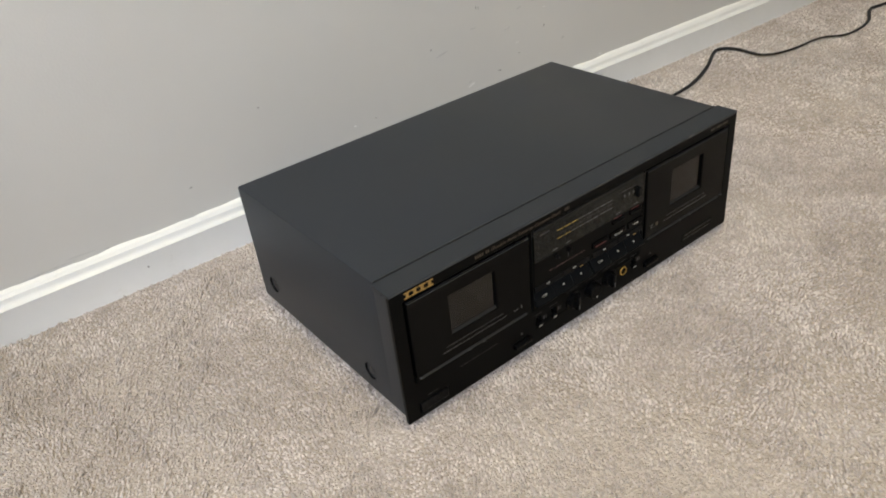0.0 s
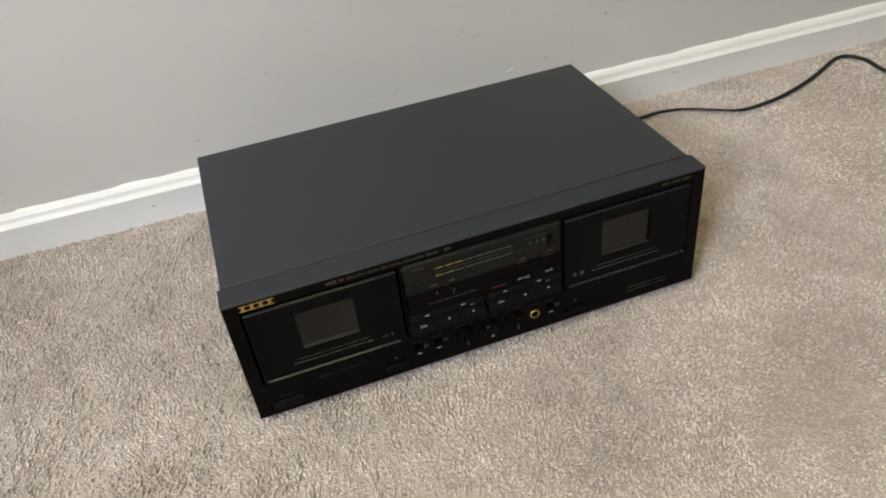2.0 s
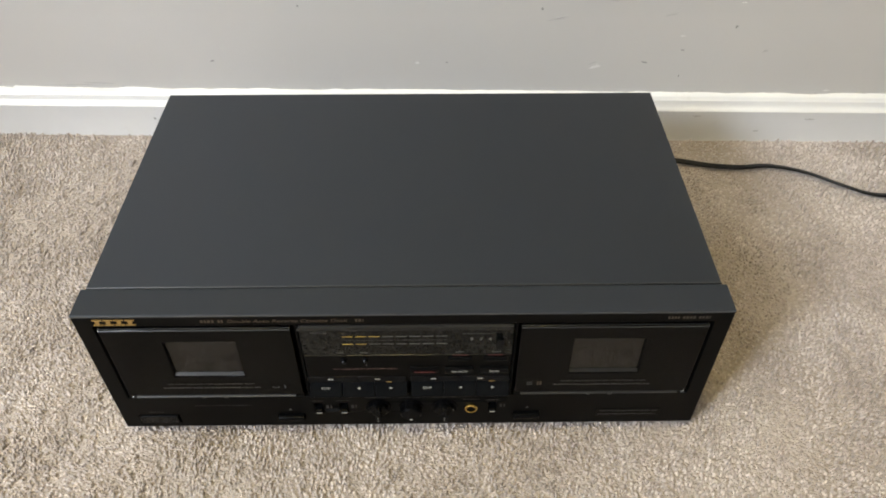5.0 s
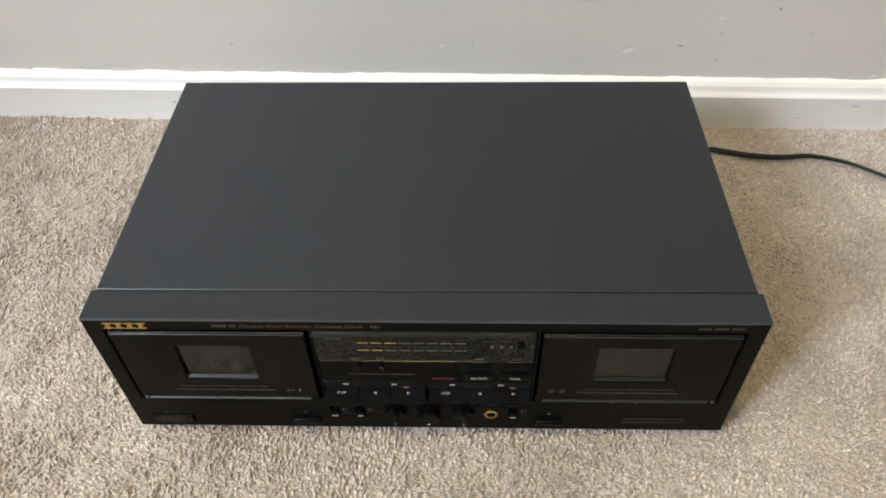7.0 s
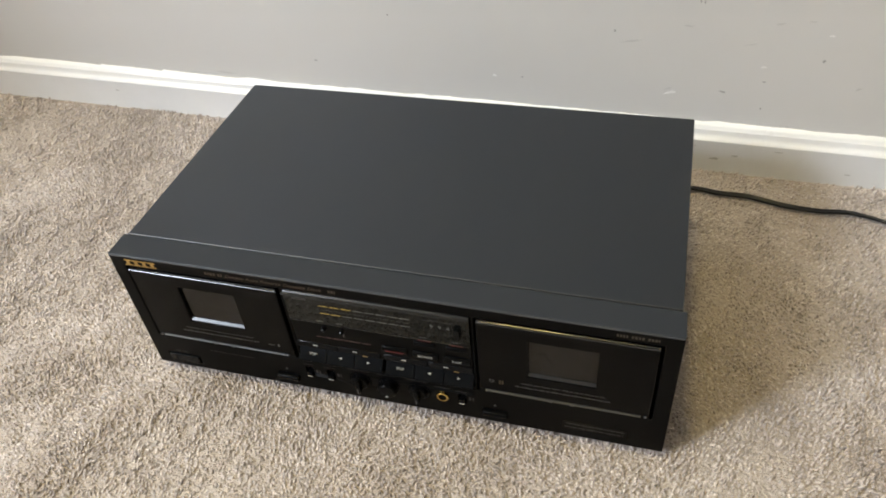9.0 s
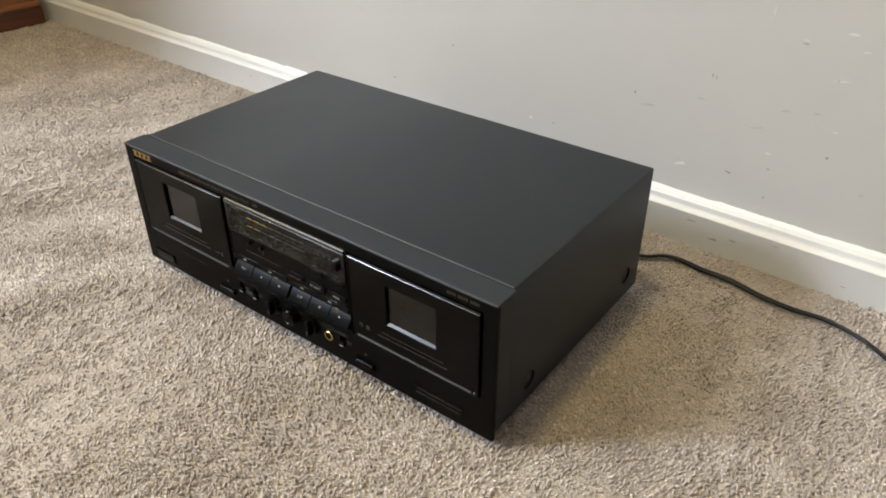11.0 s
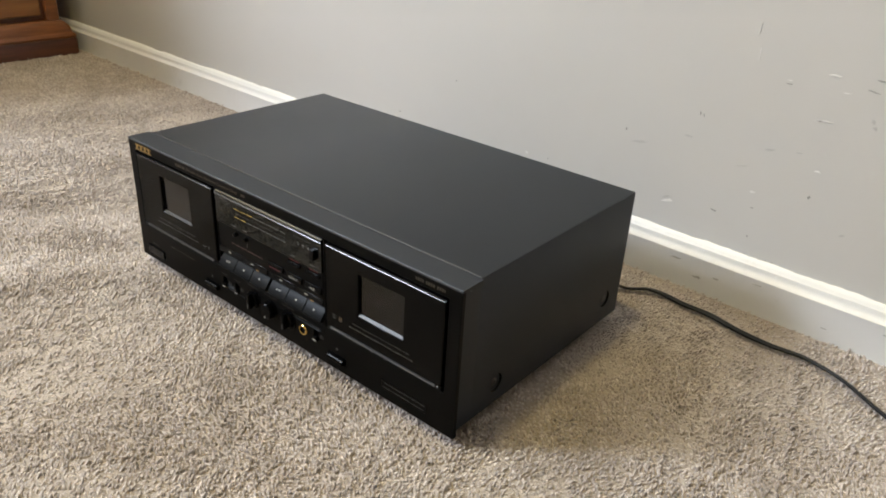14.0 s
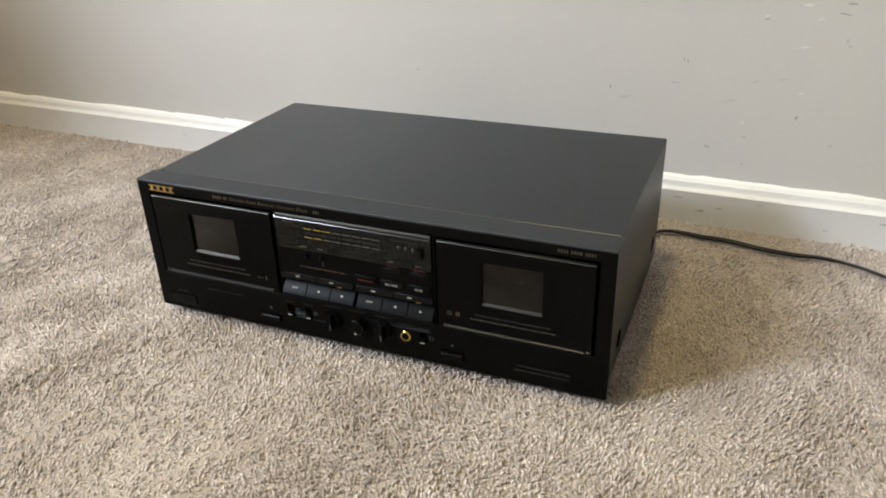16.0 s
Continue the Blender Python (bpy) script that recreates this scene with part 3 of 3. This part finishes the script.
bars("model_mark", 0.0835, 0.0985, 0.1225, 0.0028, 0.0, M_DIMGOLD, panel, 3, "dim gold model mark")
lettering("title", "Double Auto Reverse Cassette Deck", 0.0044, 0.1005, -0.0001, 0.1225, M_DIMGOLD, panel, "dim gold italic lettering", shear=0.3, stretch=1.19, centre=False)
bars("title_mark", 0.1850, 0.1905, 0.1225, 0.0028, 0.0, M_DIMGOLD, panel, 4)
noise_mark = bars("noise_reduction_mark", 0.3915, 0.4195, 0.1225, 0.0026, 0.0, M_DUSKGOLD, panel, 8, "dim gold noise reduction mark")


def deck_door(x0, x1, wx0, wx1, side):
    """A cassette door: slab with a window, smoked pane, hubs behind it, bright ledge at the foot."""
    z0, z1, wz0, wz1 = 0.0405, 0.1155, 0.0636, 0.1020
    slab = part("cassette_door", plate(x0, x1, z0, z1, -0.0012, 0.0052, [(wx0, wx1, wz0, wz1)]), M_DOOR, deck, "glossy black cassette door with a smoked window", bevel=0.0009)
    part("door_edge", prism([(0.0002, z1 + 0.0001), (-0.0008, z1 - 0.0003), (-0.0014, z1 - 0.0010), (-0.0011, z1 - 0.0012), (0.0002, z1 - 0.0004)], x0 + 0.0004, x1 - 0.0004), M_LEDGE, slab, "lighter rounded strip for the upper edge highlight", smooth=True)
    part("door_back", boxm(x0 + 0.002, x1 - 0.002, 0.0085, 0.0100, z0, z1), M_DARK, slab)
    part("window_pane", boxm(wx0, wx1, 0.0015, 0.0021, wz0, wz1), M_SMOKED, slab, "smoked plastic pane")
    sill = prism([(0.0014, wz0 + 0.0021), (0.0014, wz0 + 0.0001), (-0.0004, wz0 + 0.0001), (-0.0006, wz0 + 0.0003)], wx0 + 0.0002, wx1 - 0.0002)
    part("window_sill", sill, M_SILL, slab, "bright bevelled sill of the window")
    cx, cz = (wx0 + wx1) / 2, 0.078
    for dx in (-0.021, 0.021):
        hub = lathe([(0.0052, 0.0048), (0.0070, 0.0048), (0.0084, 0.0042)], 20)
        for k in range(3):
            a = k * 2.094
            box(hub, 0.0025 * math.cos(a) - 0.0004, 0.0025 * math.cos(a) + 0.0004, 0.0051, 0.0056, 0.0025 * math.sin(a) - 0.0004, 0.0025 * math.sin(a) + 0.0004)
        part("hub", hub, M_STEEL if dx > 0 else M_GREYP, slab, smooth=True, at=pose(cx + dx * 0.75, 0, cz))
    # ledge along the foot, with a shallow finger notch between two pips
    part("ledge", prism([(0.0035, 0.0399), (0.0035, 0.0380), (-0.0012, 0.0380), (-0.0017, 0.0385), (-0.0016, 0.0391), (-0.0004, 0.0399)], x0 + 0.005, x1 - 0.006), M_SATIN, slab, "satin ledge at the foot of the door", smooth=True)
    for nx in (x0 + 0.053, x0 + 0.069):
        part("ledge_pip", boxm(nx, nx + 0.0028, -0.0024, -0.0010, 0.0382, 0.0398, bevel=0.0004), M_SATIN, slab)
    part("hinge_pin", lathe([(0.0010, 0.0013), (-0.0018, 0.0013), (-0.0024, 0.0008)], 16), M_LEDGE, slab, "small bright pin", smooth=True, at=pose(x0 + 0.0035 if side == 1 else x1 - 0.0025, 0, 0.0400))
    part("door_foot", boxm(x0, x1, 0.0, 0.006, 0.0362, 0.0404), M_FRONT, slab)
    y = -0.0013
    tx = cx - 0.036 if side == 1 else cx - 0.034
    bars("faint_writing", tx + 0.004, tx + 0.066, 0.0545, 0.0012, y, M_FAINT, slab, 20 + side)
    bars("fine_writing", tx, tx + 0.070, 0.0502, 0.0011, y, M_FINEP, slab, 30 + side, "fine grey writing")
    return slab


d1 = deck_door(0.0140, 0.1410, 0.0530, 0.1020, 1)
lettering("play_word", "PLAY", 0.0024, 0.1225, -0.00135, 0.0500, M_GREYP, d1)
part("numeral_mark", boxm(0.1286, 0.1293, -0.0014, -0.0010, 0.0487, 0.0523), M_GREYP, d1)
d2 = deck_door(0.2950, 0.4210, 0.3325, 0.3815, 2)
lettering("rec_word", "REC/", 0.0020, 0.3052, -0.00135, 0.0530, M_GREYP, d2)
lettering("play_word", "PLAY", 0.0020, 0.3052, -0.00135, 0.0508, M_GREYP, d2)
for x in (0.3108, 0.3128):
    part("numeral_mark", boxm(x, x + 0.0011, -0.0014, -0.0010, 0.0498, 0.0540), M_DIMGOLD, d2)

# centre section: display lens, sub-panel, keys
centre = part("control_panel", boxm(0.1465, 0.2905, 0.0002, 0.0090, 0.0535, 0.0855, bevel=0.0004), M_FRONT, deck, "black control panel between the doors")
lens = part("display_window", prism([(0.0080, 0.0860), (-0.0004, 0.0860), (-0.0009, 0.0868), (-0.0009, 0.1146), (-0.0003, 0.1160), (0.0020, 0.1172), (0.0080, 0.1172)], 0.1468, 0.2902), M_LENS, deck, "smoked glossy display window")
# highlights along the display's edges, added as lighter strips
part("display_edge", prism([(0.0004, 0.1170), (-0.0008, 0.1160), (-0.0012, 0.1150), (-0.0010, 0.1148), (-0.0003, 0.1157), (0.0012, 0.1168)], 0.1470, 0.2900), M_GLINT, lens, "lighter strip for the display's upper highlight")
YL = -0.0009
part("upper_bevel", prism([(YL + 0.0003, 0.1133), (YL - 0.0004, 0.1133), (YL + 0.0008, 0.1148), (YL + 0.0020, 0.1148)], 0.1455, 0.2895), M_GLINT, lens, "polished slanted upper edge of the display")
part("lower_edge", prism([(YL + 0.0006, 0.0868), (YL - 0.0003, 0.0866), (YL - 0.0002, 0.0861), (YL + 0.0006, 0.0860)], 0.1472, 0.2898), M_GLINT, lens, "thin lighter strip for the lower edge highlight")
for row, (z, lit) in enumerate(((0.1065, 3), (0.0985, 2))):
    for k in range(8):
        x = 0.1745 + 0.0091 * k
        part("meter_bar", boxm(x, x + 0.0074, YL - 0.0001, YL + 0.0002, z - 0.00027, z + 0.00027), M_AMBER if k < lit else M_GREYP, lens, "amber meter bar" if k < lit else "grey meter bar")
bars("scale_writing", 0.176, 0.246, 0.1025, 0.0007, YL, M_FAINT, lens, 41)
bars("faint_writing", 0.1540, 0.1650, 0.1110, 0.0020, YL, M_FAINT, lens, 42)
bars("faint_writing", 0.2560, 0.2780, 0.1090, 0.0010, YL, M_FAINT, lens, 43)
part("counter_window", boxm(0.2590, 0.2765, YL - 0.0003, YL + 0.0002, 0.1000, 0.1064, bevel=0.0002), M_LENS, lens, "tape counter window")
for k, digit in enumerate("994"):
    lettering("counter_digit", digit, 0.0048, 0.2622 + 0.0062 * k, YL - 0.0004, 0.1032, M_GREYP, lens)
part("counter_button", boxm(0.2790, 0.2835, YL - 0.0035, YL + 0.0005, 0.0960, 0.1052, bevel=0.0006), M_BUTTON, lens, "black counter reset button")
for x, z in ((0.1720, 0.0890), (0.1890, 0.0890), (0.2545, 0.0890), (0.2795, 0.0890)):
    bars("small_writing", x - 0.003, x + 0.003, z, 0.0010, YL, M_GREYP, lens, int(x * 1e4))
for x in (0.1740, 0.1890):
    peg = lathe([(0.0004, 0.0024), (-0.0004, 0.0024), (-0.0006, 0.0019), (-0.0030, 0.0018), (-0.0036, 0.0013)], 20)
    part("slide_knob", peg, M_BUTTON, centre, "small black knob", smooth=True, at=pose(x, 0, 0.0805))
part("tick_mark", boxm(0.1888, 0.1892, 0.0001, 0.0004, 0.0725, 0.0765), M_GREYP, centre)
bars("fine_writing", 0.1655, 0.2115, 0.0690, 0.0012, 0.0002, M_DUSKRED, centre, 51, "fine reddish writing")


def slim_button(x0, x1, z0, z1, label):
    return part("slim_button", prism([(0.0004, z1), (-0.0010, z1 - 0.0002), (-0.0020, z0 + 0.0008), (-0.0017, z0), (0.0004, z0)], x0, x1), M_KNOB, centre, label, bevel=0.0003)


rec = slim_button(0.2195, 0.2400, 0.0660, 0.0715, "slim black record button with a red mark")
part("red_mark", boxm(0.2225, 0.2370, -0.0021, -0.0014, 0.0668, 0.0677), M_RED, rec)
rm = slim_button(0.2440, 0.2645, 0.0650, 0.0710, "slim black record mute button")
lettering("word", "REC MUTE", 0.0024, 0.2543, -0.0020, 0.0676, M_PRINT, rm, tilt=78)
pb = slim_button(0.2690, 0.2890, 0.0650, 0.0710, "slim black pause button")
lettering("word", "PAUSE", 0.0024, 0.2790, -0.0020, 0.0676, M_PRINT, pb, tilt=78)
for x0 in (0.2465, 0.2710):
    b = slim_button(x0, x0 + 0.0165, 0.0795, 0.0830, "slim black button with a red line above")
    part("red_mark", boxm(x0 + 0.003, x0 + 0.0135, 0.0000, 0.0004, 0.0838, 0.0845), M_RED, b)


def transport(x0, group):
    """Skip bar above three slanted keys."""
    w = 0.0234
    for k in range(2):
        a = x0 + k * 0.0356
        skip = part("skip_key", prism([(0.0020, 0.0606), (-0.0002, 0.0604), (-0.0014, 0.0556), (-0.0010, 0.0549), (0.0020, 0.0549)], a, a + 0.0350), M_BUTTON, deck, "narrow black skip key", bevel=0.0003)
        triangle("arrow", a + (0.0160 if k == 0 else 0.0145), 0.0580, 0.0020, 0.0014, -0.0009, M_PRINT, skip, way=-1 if k == 0 else 1, count=2, tilt=-14)
        if k == 1:
            part("amber_mark", boxm(a + 0.0205, a + 0.0245, -0.0016, -0.0008, 0.0552, 0.0558), M_GOLD, skip)
    for k in range(3):
        a = x0 + k * (w + 0.0004)
        key = part("transport_key", prism([(0.0064, 0.0532), (0.0050, 0.0532), (0.0040, 0.0526), (-0.0042, 0.0409), (-0.0040, 0.0398), (0.0064, 0.0394)], a, a + w), M_KEY, deck, "slanted black transport key", bevel=0.0004)
        cx = a + w / 2
        if k == 0:
            lettering("word", "STOP", 0.0026, cx, -0.0006, 0.0463, M_PRINT, key, tilt=54.7)
        else:
            triangle("arrow", cx, 0.0465, 0.0023, 0.0019, -0.0006, M_PRINT, key, way=-1 if k == 1 else 1, tilt=-35.3)


transport(0.1460, 1)
transport(0.2198, 2)
part("key_shelf", boxm(0.1462, 0.2908, 0.0002, 0.0060, 0.0360, 0.0391), M_FRONT, deck)
part("key_gap", boxm(0.1462, 0.2908, 0.0062, 0.0095, 0.0363, 0.0530), M_DARK, deck)

# lower strip: switches, knobs, jack, eject keys, power key
for x in (0.1500, 0.1687, 0.2800):
    z = 0.0215 if x < 0.27 else 0.0210
    sw = part("slide_switch", boxm(x - 0.0025, x + 0.0025, -0.0022, 0.0060, z - 0.0046, z - 0.0002, bevel=0.0003), M_KNOB, deck, "small black slide switch with a white tick")
    part("tick_mark", boxm(x - 0.0021, x + 0.0021, -0.0024, -0.0020, z - 0.0044, z - 0.0036), M_PRINT, sw)
    bars("small_writing", x - 0.005, x + 0.005, z + 0.0085, 0.0010, 0.0, M_FAINT, panel, int(x * 1e4))
    bars("small_writing", x + 0.0055, x + 0.0095, z + 0.001, 0.0040, 0.0, M_FAINT, panel, int(x * 1e4) + 1)
for k, x in enumerate((0.1945, 0.2190, 0.2440)):
    z = 0.0212
    if k == 1:
        kb = lathe([(0.0004, 0.0090), (-0.0010, 0.0090), (-0.0014, 0.0080), (-0.0066, 0.0077), (-0.0076, 0.0068), (-0.0077, 0.002)], 44)
        knob = part("level_knob", kb, M_KNOB, deck, "round black level knob with a white tick", smooth=True, at=pose(x, 0, z))
        for a in range(24):
            ang = 2 * math.pi * a / 24
            part("rib", boxm(-0.0004, 0.0004, -0.0062, -0.0018, 0.0074, 0.0082), M_KNOB, knob, at=pose(0, 0, 0, 0, math.degrees(ang), 0))
        part("tick_mark", boxm(-0.0009, 0.0009, -0.0080, -0.0074, -0.0060, -0.0048), M_PRINT, knob)
    else:
        kb = lathe([(0.0004, 0.0096), (-0.0008, 0.0096), (-0.0010, 0.0086), (-0.0004, 0.0084), (-0.0004, 0.0074), (-0.0034, 0.0072), (-0.0040, 0.0064), (-0.0041, 0.002)], 44)
        knob = part("selector_knob", kb, M_KNOB, deck, "round black knob with a bar grip", smooth=True, at=pose(x, 0, z))
        part("grip", boxm(-0.0018, 0.0018, -0.0082, -0.0030, -0.0078, 0.0078, bevel=0.0008), M_KNOB, knob)
        part("tick_mark", boxm(-0.0003, 0.0003, -0.0084, -0.0079, -0.0070, -0.0020), M_GREYP, knob)
    bars("small_writing", x - 0.009, x + 0.009, 0.0335, 0.0010, 0.0, M_FAINT, panel, 60 + k)
jack = part("headphone_jack", lathe([(0.0004, 0.0050), (-0.0012, 0.0050), (-0.0018, 0.0044), (-0.0016, 0.0034), (0.0030, 0.0032)], 40), M_BRASS, deck, "gold-plated headphone jack", smooth=True, at=pose(0.2640, 0, 0.0195))
part("jack_hole", lathe([(-0.0006, 0.0033), (0.0028, 0.0033)], 28), M_DARK, jack)
bars("small_writing", 0.258, 0.270, 0.0305, 0.0010, 0.0, M_FAINT, panel, 66)
for x0 in (0.1185, 0.2965):
    part("eject_key", prism([(0.0080, 0.0126), (-0.0024, 0.0124), (-0.0036, 0.0112), (-0.0036, 0.0086), (-0.0028, 0.0074), (0.0080, 0.0070)], x0, x0 + 0.0195), M_KNOB, deck, "protruding black eject key", bevel=0.0005)
    cx = x0 + 0.0098
    bm = bmesh.new()
    box(bm, cx - 0.0012, cx + 0.0012, -0.00005, 0.0002, 0.0183, 0.0188)
    pts = [bm.verts.new((cx - 0.0012, -0.00006, 0.0192)), bm.verts.new((cx + 0.0012, -0.00006, 0.0192)), bm.verts.new((cx, -0.00006, 0.0208))]
    bm.faces.new(pts)
    part("eject_mark", bm, M_GREYP, panel)
part("power_key", boxm(0.0136, 0.0424, -0.0012, 0.0070, 0.0040, 0.0130, bevel=0.0007), M_BUTTON, deck, "rectangular black power key")
bars("small_writing", 0.0220, 0.0330, 0.0175, 0.0012, 0.0, M_FAINT, panel, 71)
bars("fine_writing", 0.0580, 0.1000, 0.0255, 0.0011, 0.0, M_FAINT, panel, 72)
plq = part("lower_plaque", boxm(0.3590, 0.4080, -0.0004, 0.0002, 0.0070, 0.0165, bevel=0.0002), M_DOOR, deck, "small glossy plaque with faint writing")
bars("fine_writing", 0.3620, 0.4060, 0.0140, 0.0012, -0.0005, M_FAINT, plq, 73)
bars("fine_writing", 0.3610, 0.4050, 0.0098, 0.0012, -0.0005, M_FAINT, plq, 74)

# ---- power cord: flat twin flex lying on the pile ----
pts = [(0.360, 0.260, 0.028), (0.376, 0.286, 0.014), (0.400, 0.314, -0.004), (0.417, 0.320, -0.006), (0.432, 0.331, -0.005), (0.450, 0.335, -0.006), (0.474, 0.331, -0.006), (0.503, 0.330, -0.006), (0.538, 0.321, -0.006), (0.570, 0.318, -0.006), (0.600, 0.320, -0.006), (0.635, 0.309, -0.006), (0.667, 0.287, -0.006), (0.690, 0.273, -0.006), (0.715, 0.270, -0.006), (0.769, 0.278, -0.006), (0.836, 0.302, -0.006), (0.907, 0.335, -0.006), (0.932, 0.314, -0.006), (0.931, 0.262, -0.006), (0.979, 0.240, -0.006), (1.055, 0.233, -0.006), (1.098, 0.207, -0.006), (1.175, 0.211, -0.006), (1.245, 0.241, -0.006), (1.298, 0.238, -0.006), (1.6, 0.20, -0.006), (2.6, 0.10, -0.006)]


def smooth_line(points, per=6):
    out = []
    p = [Vector(q) for q in points]
    for i in range(len(p) - 1):
        a, b, c, d = p[max(i - 1, 0)], p[i], p[i + 1], p[min(i + 2, len(p) - 1)]
        for k in range(per):
            t = k / per
            out.append(0.5 * ((2 * b) + (c - a) * t + (2 * a - 5 * b + 4 * c - d) * t * t + (3 * b - a - 3 * c + d) * t**3))
    return out + [p[-1]]


line = smooth_line(pts)
bm = bmesh.new()
ring_shape = []
for k in range(16):
    a = 2 * math.pi * k / 16
    lobe = 0.0016 if abs(math.cos(a)) > 0.2 else 0.0011
    ring_shape.append((math.copysign(0.0013, math.cos(a)) * (1 if abs(math.cos(a)) > 0.2 else 0.0) + 0.0016 * math.cos(a), lobe * math.sin(a)))
prev = None
for i, q in enumerate(line):
    t = (line[min(i + 1, len(line) - 1)] - line[max(i - 1, 0)]).normalized()
    side = t.cross(Vector((0, 0, 1))).normalized()
    up = side.cross(t)
    tw = 0.5 * math.sin(i * 0.11)
    s2, u2 = side * math.cos(tw) + up * math.sin(tw), up * math.cos(tw) - side * math.sin(tw)
    cur = [bm.verts.new(q + s2 * a + u2 * b) for a, b in ring_shape]
    if prev:
        for k in range(16):
            bm.faces.new((prev[k], prev[(k + 1) % 16], cur[(k + 1) % 16], cur[k]))
    else:
        bm.faces.new(cur)
    prev = cur
bm.faces.new(prev)
cord = part("power_cord", bm, M_CORD, smooth=True)
tagged(cord, "black twin-flex power cord lying on the carpet", "power cord")

# ---- wooden cabinet at the end of the wall ----
cab = tagged(new("wooden_cabinet"), "cherry-stained wooden cabinet with a moulded plinth", "cabinet")
cab.matrix_world = ROOM @ pose(-0.935, -0.030, 0)


def sweep_corner(profile, y_far, x_far):
    """A (out, z) moulding round the end and front of the cabinet: out is added to both faces."""
    bm = bmesh.new()
    rows = []
    for x, y, ox, oy in ((-x_far, 0.0, 0, 1), (0.0, 0.0, 1, 1), (0.0, -y_far, 1, -1), (-x_far, -y_far, 0, -1)):
        rows.append([bm.verts.new((x + ox * o, y + oy * o, z)) for o, z in profile])
    for a, b in zip(rows, rows[1:]):
        for i in range(len(profile) - 1):
            bm.faces.new((a[i], b[i], b[i + 1], a[i + 1]))
    return bm


YF, XF = 1.05, 0.5
part("plinth", sweep_corner([(-0.02, FLOOR), (0.0, FLOOR), (0.0, 0.020), (-0.0015, 0.023), (-0.02, 0.023)], YF, XF), M_WOODD, cab, "dark cherry plinth", smooth=True)
part("base_moulding", sweep_corner([(-0.03, 0.0232), (-0.0010, 0.0232), (0.0, 0.027), (-0.0015, 0.031), (-0.005, 0.034), (-0.0065, 0.040), (-0.009, 0.048), (-0.015, 0.055), (-0.0185, 0.058), (-0.04, 0.058)], YF, XF), M_WOOD, cab, "moulded cherry base", smooth=True)
part("body", boxm(-XF, -0.034, -YF + 0.02, -0.021, 0.0582, 0.86), M_WOODD, cab)
for y0, y1 in ((-0.046, -0.0205), (-YF + 0.0205, -YF + 0.046)):
    part("corner_stile", boxm(-0.034, -0.020, y0, y1, 0.0582, 0.86, bevel=0.002), M_WOOD, cab)
part("side_panel", boxm(-0.034, -0.0262, -YF + 0.055, -0.054, 0.068, 0.85, bevel=0.003), M_WOOD2, cab, "golden cherry side panel")
part("cabinet_top", boxm(-XF, 0.0, -YF, 0.0, 0.8602, 0.89, bevel=0.006), M_WOOD, cab)
